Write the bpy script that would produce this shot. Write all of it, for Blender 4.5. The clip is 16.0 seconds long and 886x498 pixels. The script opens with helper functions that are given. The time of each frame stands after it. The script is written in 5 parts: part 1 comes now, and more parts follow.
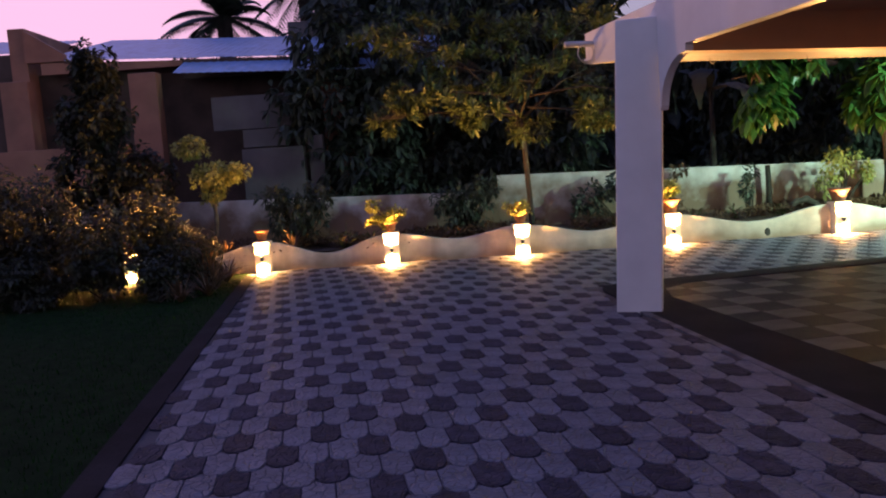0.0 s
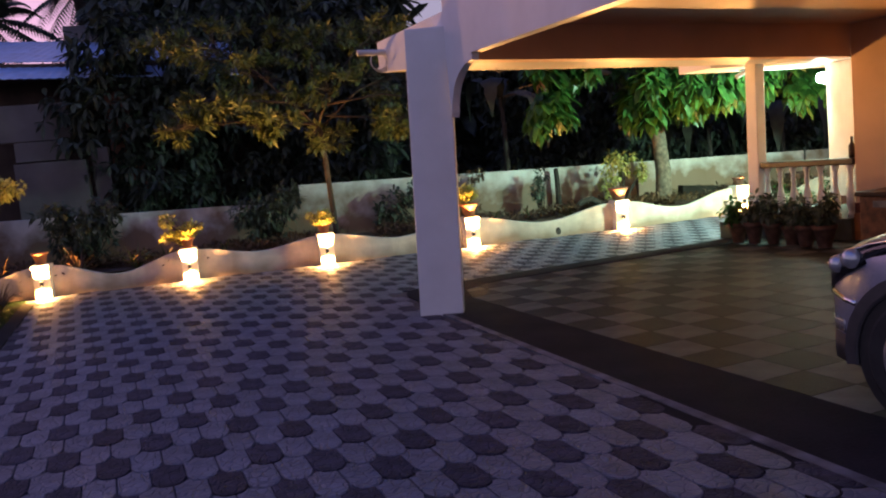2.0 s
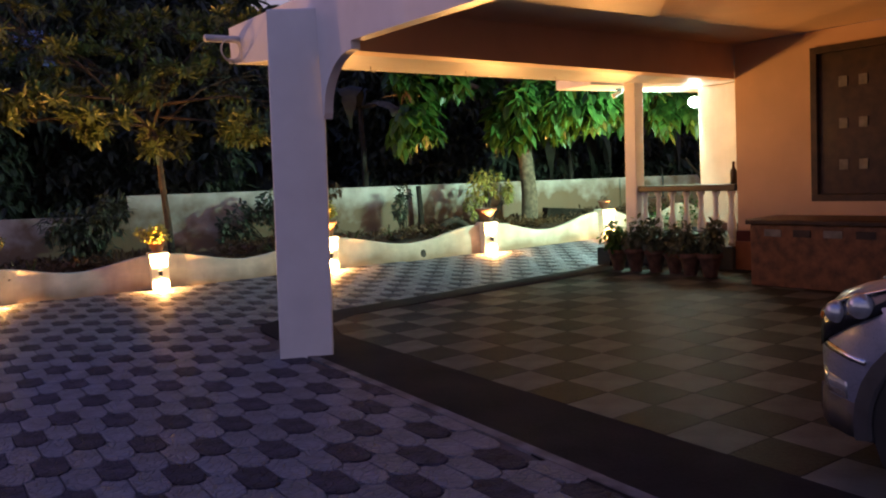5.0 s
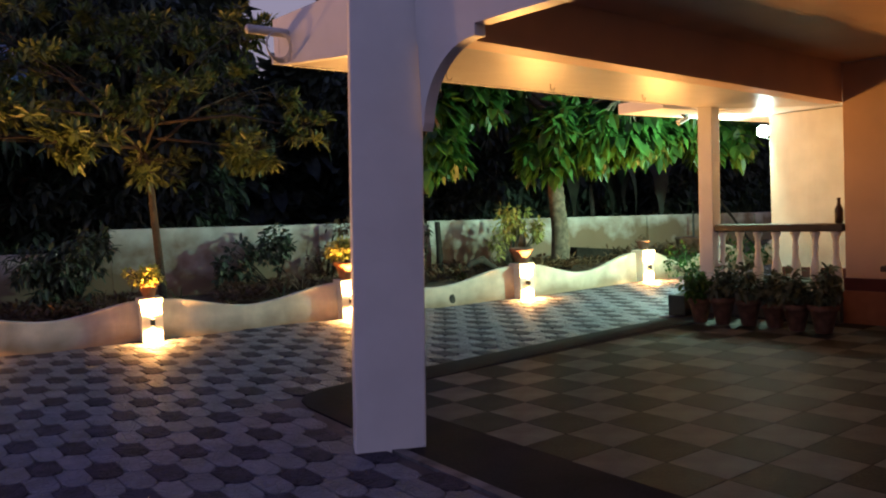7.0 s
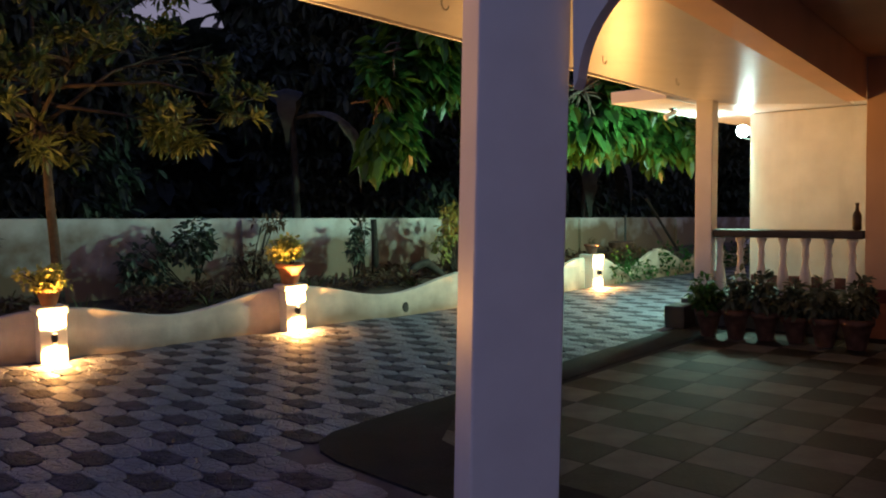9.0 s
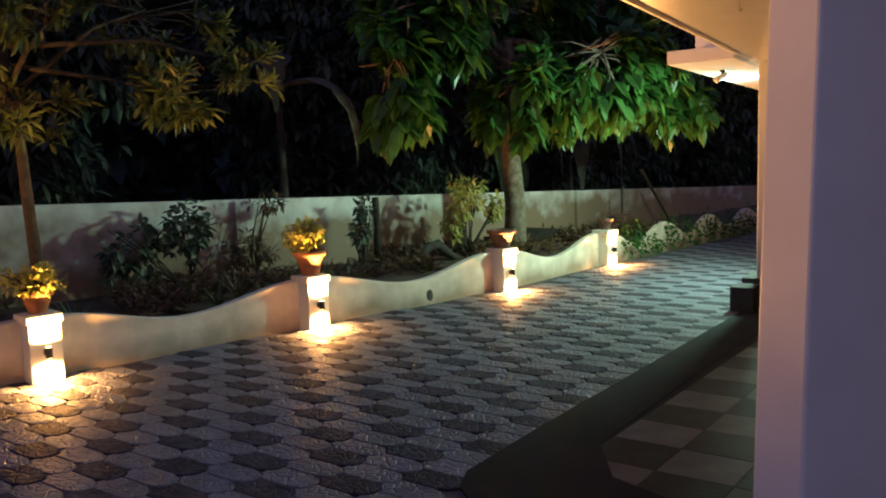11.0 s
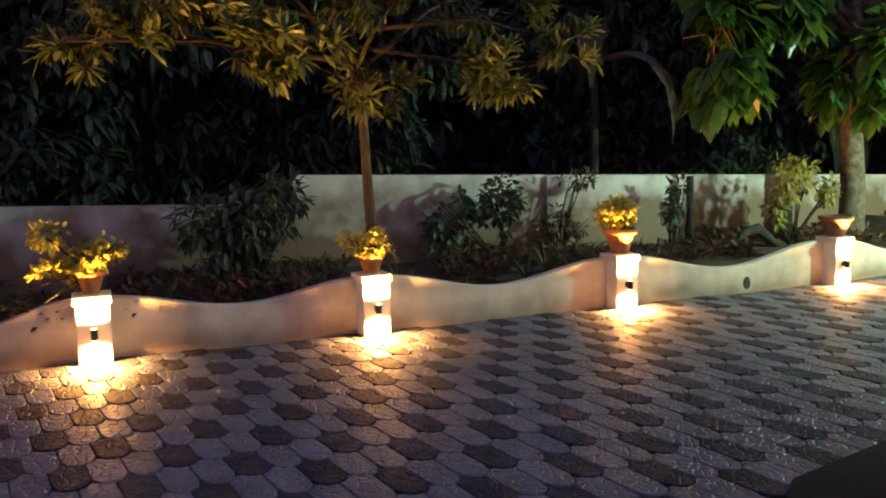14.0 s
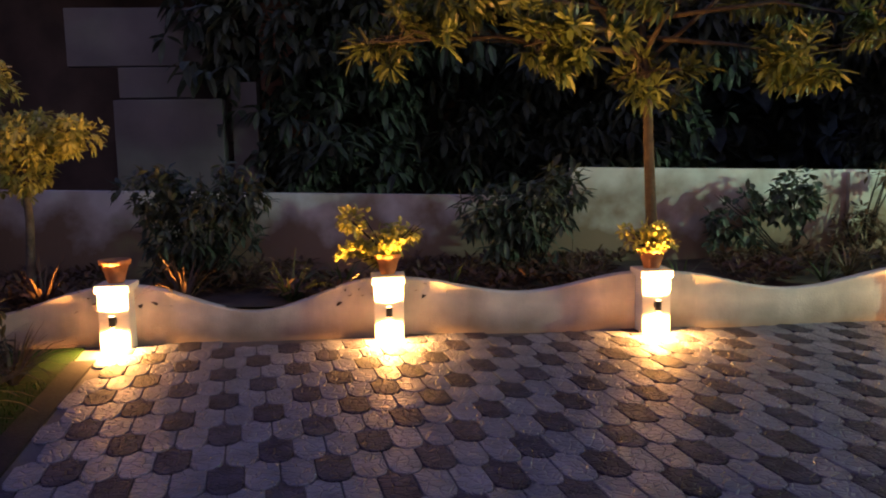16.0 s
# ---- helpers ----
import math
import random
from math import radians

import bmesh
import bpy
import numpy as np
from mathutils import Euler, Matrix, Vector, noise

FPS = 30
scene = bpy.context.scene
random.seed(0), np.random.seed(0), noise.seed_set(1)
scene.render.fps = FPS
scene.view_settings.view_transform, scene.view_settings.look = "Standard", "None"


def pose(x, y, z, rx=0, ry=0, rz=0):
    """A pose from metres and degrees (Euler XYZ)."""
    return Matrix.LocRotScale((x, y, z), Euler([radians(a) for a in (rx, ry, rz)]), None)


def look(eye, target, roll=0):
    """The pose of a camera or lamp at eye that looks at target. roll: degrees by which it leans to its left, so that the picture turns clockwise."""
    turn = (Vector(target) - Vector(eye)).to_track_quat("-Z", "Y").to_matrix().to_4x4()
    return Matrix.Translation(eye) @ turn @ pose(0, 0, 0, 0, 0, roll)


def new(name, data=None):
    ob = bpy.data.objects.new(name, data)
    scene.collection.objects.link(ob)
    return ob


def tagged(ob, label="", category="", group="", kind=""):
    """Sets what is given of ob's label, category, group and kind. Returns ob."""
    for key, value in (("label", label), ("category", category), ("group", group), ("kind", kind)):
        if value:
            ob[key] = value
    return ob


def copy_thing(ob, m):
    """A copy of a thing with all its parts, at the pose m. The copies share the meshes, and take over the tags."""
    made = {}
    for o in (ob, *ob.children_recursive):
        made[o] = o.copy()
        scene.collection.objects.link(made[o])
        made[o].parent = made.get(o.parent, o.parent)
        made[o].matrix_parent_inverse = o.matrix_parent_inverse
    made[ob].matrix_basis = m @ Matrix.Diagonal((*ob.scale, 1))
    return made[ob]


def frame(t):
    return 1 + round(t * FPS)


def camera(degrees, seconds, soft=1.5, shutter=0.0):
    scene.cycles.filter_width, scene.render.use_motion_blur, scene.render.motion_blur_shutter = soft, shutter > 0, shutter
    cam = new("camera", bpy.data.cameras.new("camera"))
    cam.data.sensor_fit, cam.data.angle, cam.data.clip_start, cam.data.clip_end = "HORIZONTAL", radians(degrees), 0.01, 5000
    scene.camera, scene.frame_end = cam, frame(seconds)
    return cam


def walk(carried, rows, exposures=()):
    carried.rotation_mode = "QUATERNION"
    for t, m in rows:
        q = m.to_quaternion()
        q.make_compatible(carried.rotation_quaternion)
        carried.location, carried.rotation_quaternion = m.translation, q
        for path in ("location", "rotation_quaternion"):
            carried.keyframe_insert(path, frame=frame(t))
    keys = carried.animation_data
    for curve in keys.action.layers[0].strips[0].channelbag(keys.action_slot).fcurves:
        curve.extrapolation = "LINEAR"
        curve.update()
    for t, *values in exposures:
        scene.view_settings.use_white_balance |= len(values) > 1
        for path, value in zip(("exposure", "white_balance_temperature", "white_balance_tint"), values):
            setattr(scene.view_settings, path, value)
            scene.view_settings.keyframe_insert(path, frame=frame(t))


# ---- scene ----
cam = camera(58.1, 16.0, soft=2.0)
PATH = [
    (0, (-0.094, -0.232, 1.605), (-0.077, 1.758, 1.407), -4.1),
    (0.5, (-0.073, -0.245, 1.612), (0.074, 1.74, 1.413), -4.4),
    (1, (-0.042, -0.228, 1.607), (0.217, 1.745, 1.405), -4.9),
    (1.5, (-0.017, -0.191, 1.594), (0.382, 1.758, 1.386), -5.0),
    (2, (-0.001, -0.191, 1.593), (0.485, 1.737, 1.377), -5.5),
    (2.5, (-0.014, -0.189, 1.596), (0.492, 1.733, 1.377), -5.7),
    (3, (0.023, -0.165, 1.604), (0.526, 1.758, 1.382), -5.9),
    (3.5, (0.117, -0.025, 1.592), (0.608, 1.903, 1.385), -5.9),
    (4, (0.105, 0.326, 1.543), (0.712, 2.219, 1.325), -5.4),
    (4.5, (0.136, 0.748, 1.554), (0.904, 2.58, 1.327), -4.6),
    (7, (-0.137, 3.245, 1.582), (0.826, 4.994, 1.464), -2.8),
    (7.5, (-0.227, 3.847, 1.589), (0.759, 5.583, 1.47), -2.8),
    (8, (-0.392, 4.349, 1.561), (0.73, 6.0, 1.439), -2.0),
    (8.5, (-0.494, 4.861, 1.561), (0.712, 6.451, 1.426), -0.7),
    (8.7, (-0.525, 5.025, 1.557), (0.707, 6.595, 1.424), -0.8),
    (10.8, (-0.751, 6.924, 1.597), (0.676, 8.314, 1.417), -2.4),
    (11, (-0.778, 6.985, 1.622), (0.63, 8.39, 1.418), -2.1),
    (11.5, (-0.763, 7.071, 1.612), (0.488, 8.616, 1.393), -2.3),
    (12, (-0.775, 7.086, 1.614), (0.356, 8.719, 1.379), -1.8),
    (12.5, (-0.789, 7.084, 1.616), (0.279, 8.758, 1.381), -1.3),
    (13, (-0.801, 7.089, 1.616), (0.173, 8.819, 1.379), -1.1),
    (13.5, (-0.815, 7.097, 1.615), (0.078, 8.871, 1.377), -1.2),
    (14, (-0.831, 7.109, 1.611), (-0.033, 8.928, 1.373), -1.3),
    (14.5, (-0.861, 7.113, 1.606), (-0.222, 8.993, 1.367), -1.3),
    (15, (-0.89, 7.115, 1.597), (-0.419, 9.045, 1.361), -1.4),
    (15.5, (-0.941, 7.121, 1.597), (-0.616, 9.081, 1.361), -1.4),
    (16, (-0.999, 7.128, 1.598), (-0.826, 9.106, 1.359), -1.2),
]
SKY, UP, DOWN, PORCH = 0.56, 385.0, 195.0, 800.0
walk(cam, [(t, look(eye, target, roll)) for t, eye, target, roll in PATH],
     [(0.0, 0.85, 6600, 16), (3.5, 0.85, 6600, 16), (4.1, 0.62, 6800, 16), (4.5, 0.7, 6900, 16), (7.0, 0.45, 6800, 11), (8.5, 0.0, 6450, 9), (11.0, 0.1, 6800, 13), (13.0, 0.4, 7000, 16), (14.5, 0.65, 7400, 17), (16.0, 0.75, 7400, 17)])

# ---- world and large lights ----
world = bpy.data.worlds.new("dusk")
scene.world = world
world.use_nodes = True
wn, wl = world.node_tree.nodes, world.node_tree.links
geo = wn.new("ShaderNodeTexCoord")
sep = wn.new("ShaderNodeSeparateXYZ")
ramp = wn.new("ShaderNodeValToRGB")
wl.new(geo.outputs["Generated"], sep.inputs[0])
wl.new(sep.outputs["Z"], ramp.inputs[0])
ramp.color_ramp.elements[0].position = 0.0
ramp.color_ramp.elements[0].color = (0.48, 0.43, 0.54, 1)
ramp.color_ramp.elements[1].position = 1.0
ramp.color_ramp.elements[1].color = (0.030, 0.085, 0.42, 1)
# the afterglow, where the sun went down behind the next house
glow_dir = wn.new("ShaderNodeVectorMath")
glow_dir.operation = "DOT_PRODUCT"
glow_dir.inputs[1].default_value = Vector((-0.52, 0.85, 0.12)).normalized()
wl.new(geo.outputs["Generated"], glow_dir.inputs[0])
span_ = wn.new("ShaderNodeMapRange")
span_.interpolation_type = "SMOOTHSTEP"
span_.inputs[1].default_value, span_.inputs[2].default_value = 0.80, 0.99
wl.new(glow_dir.outputs["Value"], span_.inputs[0])
mixw = wn.new("ShaderNodeMix")
mixw.data_type = "RGBA"
mixw.inputs[7].default_value = (1.05, 0.60, 0.88, 1)
wl.new(span_.outputs[0], mixw.inputs[0])
wl.new(ramp.outputs[0], mixw.inputs[6])
wn["Background"].inputs[1].default_value = SKY
wl.new(mixw.outputs[2], wn["Background"].inputs[0])

WARM = (1.0, 0.46, 0.125)
GLOBE = (0.52, 1.0, 0.78)

# ---- materials ----
def mat(name, col, rough=0.7, var=0.15, scale=6.0, bump=0.2, bscale=40.0, metal=0.0, col2=None, grime=0.0, spec=0.5,
        emit=None, power=0.0, sheen=0.0, rnd=0.0, island=0.0, through_light=0.0, coat=0.0, cells=0.0, splash=None):
    m = bpy.data.materials.new(name)
    m.use_nodes = True
    n, l = m.node_tree.nodes, m.node_tree.links
    b = n["Principled BSDF"]
    b.inputs["Roughness"].default_value = rough
    b.inputs["Metallic"].default_value = metal
    b.inputs["Specular IOR Level"].default_value = spec
    b.inputs["Coat Weight"].default_value = coat
    if emit:
        b.inputs["Emission Color"].default_value = (*emit, 1)
        b.inputs["Emission Strength"].default_value = power
    tc = n.new("ShaderNodeTexCoord")
    src = tc.outputs["Object"]
    big = n.new("ShaderNodeTexNoise")
    big.inputs["Scale"].default_value, big.inputs["Detail"].default_value = scale, 5
    l.new(src, big.inputs["Vector"])
    mix = n.new("ShaderNodeMix")
    mix.data_type = "RGBA"
    c2 = col2 or tuple(c * (1 - var * 2) for c in col)
    mix.inputs[6].default_value, mix.inputs[7].default_value = (*c2, 1), (*[min(1, c * (1 + var * 0.5)) for c in col], 1)
    cr = n.new("ShaderNodeMapRange")
    cr.inputs[1].default_value, cr.inputs[2].default_value = 0.32, 0.68
    l.new(big.outputs[0], cr.inputs[0])
    l.new(cr.outputs[0], mix.inputs[0])
    out = mix.outputs[2]
    if grime:
        st = n.new("ShaderNodeTexNoise")
        st.inputs["Scale"].default_value, st.inputs["Detail"].default_value = scale * 0.25, 8
        mp = n.new("ShaderNodeMapping")
        mp.inputs["Scale"].default_value = (3.0, 3.0, 0.6)
        l.new(src, mp.inputs[0])
        l.new(mp.outputs[0], st.inputs["Vector"])
        r2 = n.new("ShaderNodeMapRange")
        r2.inputs[1].default_value, r2.inputs[2].default_value = 0.52, 0.75
        r2.inputs[4].default_value = grime
        l.new(st.outputs[0], r2.inputs[0])
        m2 = n.new("ShaderNodeMix")
        m2.data_type = "RGBA"
        m2.inputs[7].default_value = (0.16, 0.12, 0.08, 1)
        l.new(r2.outputs[0], m2.inputs[0])
        l.new(out, m2.inputs[6])
        out = m2.outputs[2]
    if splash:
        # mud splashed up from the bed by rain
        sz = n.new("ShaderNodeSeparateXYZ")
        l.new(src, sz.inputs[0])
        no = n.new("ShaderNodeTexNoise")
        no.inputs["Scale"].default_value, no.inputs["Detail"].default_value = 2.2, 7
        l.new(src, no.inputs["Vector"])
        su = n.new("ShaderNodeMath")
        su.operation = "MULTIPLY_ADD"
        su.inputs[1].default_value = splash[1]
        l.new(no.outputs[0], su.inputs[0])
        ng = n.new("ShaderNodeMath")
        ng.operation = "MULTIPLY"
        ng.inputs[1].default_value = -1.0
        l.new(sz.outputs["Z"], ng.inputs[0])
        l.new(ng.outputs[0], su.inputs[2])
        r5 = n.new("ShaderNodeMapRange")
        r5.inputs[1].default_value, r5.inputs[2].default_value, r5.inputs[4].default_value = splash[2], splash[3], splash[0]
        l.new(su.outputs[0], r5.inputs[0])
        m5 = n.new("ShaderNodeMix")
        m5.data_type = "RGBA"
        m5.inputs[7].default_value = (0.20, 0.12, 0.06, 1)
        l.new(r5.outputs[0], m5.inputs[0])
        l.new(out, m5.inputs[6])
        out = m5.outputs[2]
    if rnd or island:
        hs = n.new("ShaderNodeHueSaturation")
        o = n.new("ShaderNodeObjectInfo") if rnd else n.new("ShaderNodeNewGeometry")
        r3 = n.new("ShaderNodeMapRange")
        a = rnd or island
        r3.inputs[3].default_value, r3.inputs[4].default_value = 1 - a, 1 + a
        l.new(o.outputs["Random" if rnd else "Random Per Island"], r3.inputs[0])
        l.new(r3.outputs[0], hs.inputs["Value"])
        l.new(out, hs.inputs["Color"])
        out = hs.outputs[0]
    l.new(out, b.inputs["Base Color"])
    fine = n.new("ShaderNodeTexNoise")
    fine.inputs["Scale"].default_value, fine.inputs["Detail"].default_value = bscale, 6
    l.new(src, fine.inputs["Vector"])
    height = fine.outputs[0]
    if cells:
        vo = n.new("ShaderNodeTexVoronoi")
        vo.feature = "DISTANCE_TO_EDGE"
        vo.inputs["Scale"].default_value = cells
        gp = n.new("ShaderNodeNewGeometry")
        l.new(gp.outputs["Position"], vo.inputs["Vector"])
        r4 = n.new("ShaderNodeMapRange")
        r4.inputs[2].default_value = 0.12
        l.new(vo.outputs["Distance"], r4.inputs[0])
        ad = n.new("ShaderNodeMath")
        ad.operation = "MULTIPLY_ADD"
        ad.inputs[1].default_value = 0.35
        l.new(fine.outputs[0], ad.inputs[0])
        l.new(r4.outputs[0], ad.inputs[2])
        height = ad.outputs[0]
    bm_ = n.new("ShaderNodeBump")
    bm_.inputs["Strength"].default_value, bm_.inputs["Distance"].default_value = bump, 0.022 if cells else 0.01
    l.new(height, bm_.inputs["Height"])
    l.new(bm_.outputs[0], b.inputs["Normal"])
    rr = n.new("ShaderNodeMapRange")
    rr.inputs[3].default_value, rr.inputs[4].default_value = max(0.02, rough - 0.12), min(1, rough + 0.12)
    l.new(fine.outputs[0], rr.inputs[0])
    l.new(rr.outputs[0], b.inputs["Roughness"])
    if through_light:
        tr = n.new("ShaderNodeBsdfTranslucent")
        ms = n.new("ShaderNodeMixShader")
        ms.inputs[0].default_value = through_light
        l.new(out, tr.inputs[0])
        l.new(b.outputs[0], ms.inputs[1])
        l.new(tr.outputs[0], ms.inputs[2])
        l.new(ms.outputs[0], n["Material Output"].inputs[0])
    return m


M_LIGHT = mat("light_paver", (0.145, 0.155, 0.195), 0.52, 0.18, 5, 0.65, 60, rnd=0.14, cells=17)
M_LIGHT2 = mat("light_paver_far", (0.145, 0.155, 0.195), 0.52, 0.18, 5, 0.6, 60, island=0.14, cells=17)
M_DARK = mat("dark_paver", (0.044, 0.042, 0.064), 0.66, 0.3, 8, 0.6, 70, spec=0.25, rnd=0.25, cells=19)
M_DARK2 = mat("dark_paver_far", (0.044, 0.042, 0.064), 0.66, 0.3, 8, 0.6, 70, spec=0.25, island=0.25, cells=19)
M_BED = mat("joint_sand", (0.085, 0.08, 0.085), 0.9, 0.2, 3, 0.4, 80)
M_EDGE = mat("worn_cement", (0.15, 0.15, 0.165), 0.8, 0.35, 5, 0.6, 40, grime=0.5)
M_BORDER = mat("border_stone", (0.016, 0.016, 0.019), 0.85, 0.25, 2, 0.3, 50, spec=0.15)
M_CHK_L = mat("pale_tile", (0.092, 0.098, 0.092), 0.55, 0.2, 4, 0.3, 45, rnd=0.22, spec=0.14)
M_CHK_D = mat("green_black_tile", (0.018, 0.021, 0.019), 0.55, 0.25, 4, 0.3, 45, rnd=0.25, spec=0.14)
M_SOIL = mat("soil", (0.10, 0.065, 0.04), 0.95, 0.3, 4, 0.9, 18)
M_GRASSG = mat("lawn_ground", (0.010, 0.028, 0.008), 0.95, 0.25, 6, 0.6, 30, spec=0.05)
M_GRASS = mat("grass_blade", (0.018, 0.06, 0.01), 0.8, 0.25, 6, 0.1, 30, spec=0.1, island=0.35, through_light=0.3)
M_WALLW = mat("white_wall_paint", (0.74, 0.72, 0.68), 0.6, 0.06, 3, 0.2, 70, grime=0.3)
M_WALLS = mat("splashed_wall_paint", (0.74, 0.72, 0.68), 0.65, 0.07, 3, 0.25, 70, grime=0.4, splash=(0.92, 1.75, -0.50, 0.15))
M_WAVE = mat("cream_wall_paint", (0.74, 0.64, 0.52), 0.6, 0.12, 4, 0.35, 60, grime=0.35, splash=(0.75, 0.40, -0.06, 0.18))
M_POST = mat("post_paint", (0.78, 0.72, 0.62), 0.55, 0.05, 5, 0.15, 60)
M_COL = mat("white_gloss_paint", (0.76, 0.75, 0.76), 0.38, 0.04, 3, 0.08, 60)
# soffit white darkened in colour to offset the strong post light
M_SOFFIT_DIM = mat("dimmed_soffit_white", (0.48, 0.455, 0.44), 0.32, 0.05, 3, 0.08, 60)
M_PEACH = mat("peach_paint", (0.76, 0.50, 0.32), 0.5, 0.05, 2, 0.08, 60)
M_MAROON = mat("maroon_band", (0.11, 0.025, 0.02), 0.4, 0.2, 5, 0.1, 50)
M_PLINTH = mat("brick_red_plinth", (0.34, 0.13, 0.06), 0.55, 0.15, 5, 0.15, 50)
M_WOOD = mat("brown_wood", (0.22, 0.09, 0.035), 0.4, 0.3, 9, 0.2, 40, coat=0.2)
M_DKWOOD = mat("dark_wood", (0.05, 0.025, 0.015), 0.4, 0.3, 9, 0.2, 40)
M_RAIL = mat("dark_rail_paint", (0.03, 0.025, 0.025), 0.35, 0.2, 9, 0.1, 40)
M_TERRA = mat("terracotta", (0.42, 0.17, 0.075), 0.75, 0.2, 12, 0.3, 60, grime=0.3)
M_TERRAD = mat("old_terracotta", (0.16, 0.075, 0.05), 0.8, 0.3, 10, 0.4, 60, grime=0.4)
M_BLACK = mat("black_plastic", (0.02, 0.02, 0.02), 0.4, 0.2, 10, 0.05, 50)
M_LENS = mat("warm_lens", (0.9, 0.8, 0.6), 0.3, emit=(1.0, 0.6, 0.25), power=14)
M_BULB = mat("globe_glass", (0.9, 0.95, 0.95), 0.3, emit=(0.72, 1.0, 0.93), power=32)
M_BARK = mat("pale_bark", (0.16, 0.125, 0.085), 0.9, 0.3, 12, 0.8, 30)
M_BARKD = mat("dark_bark", (0.05, 0.04, 0.03), 0.9, 0.3, 12, 0.8, 30)
M_LEAFB = mat("broad_leaf", (0.042, 0.13, 0.025), 0.4, 0.2, 6, 0.1, 30, island=0.45, through_light=0.35)
M_LEAFN = mat("olive_leaf", (0.10, 0.135, 0.042), 0.42, 0.2, 6, 0.1, 30, island=0.45, through_light=0.3)
M_LEAFD = mat("dark_leaf", (0.095, 0.125, 0.08), 0.5, 0.25, 6, 0.1, 30, island=0.4, through_light=0.2)
M_LEAFY = mat("yellow_green_leaf", (0.42, 0.42, 0.12), 0.45, 0.2, 6, 0.1, 30, island=0.35, through_light=0.35)
M_LEAFR = mat("reddish_leaf", (0.17, 0.10, 0.05), 0.5, 0.25, 6, 0.1, 30, island=0.4, through_light=0.3)
M_LEAFF = mat("shaded_leaf", (0.065, 0.085, 0.055), 0.6, 0.25, 6, 0.1, 30, island=0.4, through_light=0.2)
M_HEDGE = mat("hedge_leaf", (0.040, 0.046, 0.028), 0.6, 0.25, 6, 0.1, 30, island=0.4, through_light=0.2)
M_DRY = mat("dry_banana_leaf", (0.20, 0.15, 0.08), 0.7, 0.3, 9, 0.4, 30, through_light=0.2)
M_ROOF = mat("blue_grey_metal_sheet", (0.30, 0.46, 0.74), 0.42, 0.12, 3, 0.1, 30, metal=0.25)
M_PINKW = mat("salmon_wall", (0.36, 0.17, 0.11), 0.75, 0.12, 2, 0.2, 40, grime=0.3)
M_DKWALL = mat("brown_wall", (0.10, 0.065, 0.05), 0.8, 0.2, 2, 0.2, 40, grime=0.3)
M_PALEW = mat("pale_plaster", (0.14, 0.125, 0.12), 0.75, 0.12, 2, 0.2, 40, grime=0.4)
M_PVC = mat("grey_pvc", (0.5, 0.5, 0.5), 0.45, 0.08, 8, 0.05, 40)
M_CAR = mat("metallic_blue_grey_paint", (0.24, 0.27, 0.36), 0.30, 0.05, 30, 0.0, 200, metal=0.35, coat=0.8)
M_GLASS = mat("dark_car_glass", (0.015, 0.017, 0.02), 0.08, 0.02, 5, 0.0, 30, spec=0.8)
M_RUBBER = mat("tyre_rubber", (0.02, 0.02, 0.02), 0.8, 0.2, 10, 0.2, 60)
M_ALLOY = mat("alloy_rim", (0.5, 0.5, 0.52), 0.35, 0.08, 10, 0.05, 60, metal=0.9)
M_CHROME = mat("chrome", (0.8, 0.8, 0.82), 0.12, 0.02, 10, 0.0, 60, metal=1.0)
M_HEAD = mat("headlight_glass", (0.55, 0.58, 0.62), 0.08, 0.1, 20, 0.2, 20, metal=0.6, coat=1.0)
# amber of the post lamps' reflection, put into the colour
M_AMBER_GLINT = mat("amber_glint", (0.7, 0.25, 0.03), 0.15, 0.1, 20, 0.1, 40, coat=1.0)
M_ROCK = mat("dark_stone", (0.07, 0.06, 0.05), 0.9, 0.3, 5, 0.8, 20)
# near-black colour carries the shade inside the trough
M_TROUGH_SHADE = mat("trough_shade_stone", (0.028, 0.023, 0.018), 0.9, 0.3, 5, 0.8, 20, spec=0.2)
M_PANE = mat("frosted_pane", (0.22, 0.21, 0.20), 0.5, 0.2, 12, 0.2, 40)
M_PALM = mat("palm_frond", (0.035, 0.055, 0.03), 0.5, 0.2, 6, 0.1, 30, island=0.3)


# ---- building helpers ----
def mesh_ob(name, bm, material, parent=None, label="", smooth=False, loc=None):
    me = bpy.data.meshes.new(name)
    bm.normal_update()
    bm.to_mesh(me)
    bm.free()
    me.materials.append(material)
    if smooth:
        for p in me.polygons:
            p.use_smooth = True
    ob = new(name, me)
    if parent:
        ob.parent = parent
    if loc:
        ob.location = loc
    if label:
        ob["label"] = label
    return ob


def part(name, bm, material, parent, label="", smooth=False):
    return mesh_ob(name, bm, material, parent, label, smooth)


def empty(name, x, y, z=0.0, turn=0.0):
    ob = new(name)
    ob.empty_display_size = 0.1
    ob.matrix_basis = pose(x, y, z, 0, 0, turn)
    return ob


def box(bm, x0, y0, z0, x1, y1, z1, bevel=0.0, m=None):
    r = bmesh.ops.create_cube(bm, size=1.0)
    vs = r["verts"]
    for v in vs:
        v.co = Vector(((x0 + x1) / 2 + v.co.x * (x1 - x0), (y0 + y1) / 2 + v.co.y * (y1 - y0), (z0 + z1) / 2 + v.co.z * (z1 - z0)))
    if m:
        bmesh.ops.transform(bm, matrix=m, verts=vs)
    if bevel:
        es = list({ed for v in vs for ed in v.link_edges})
        bmesh.ops.bevel(bm, geom=es, offset=bevel, segments=2, affect="EDGES", profile=0.5)
    return bm


def boxed(x0, y0, z0, x1, y1, z1, bevel=0.006):
    return box(bmesh.new(), x0, y0, z0, x1, y1, z1, bevel)


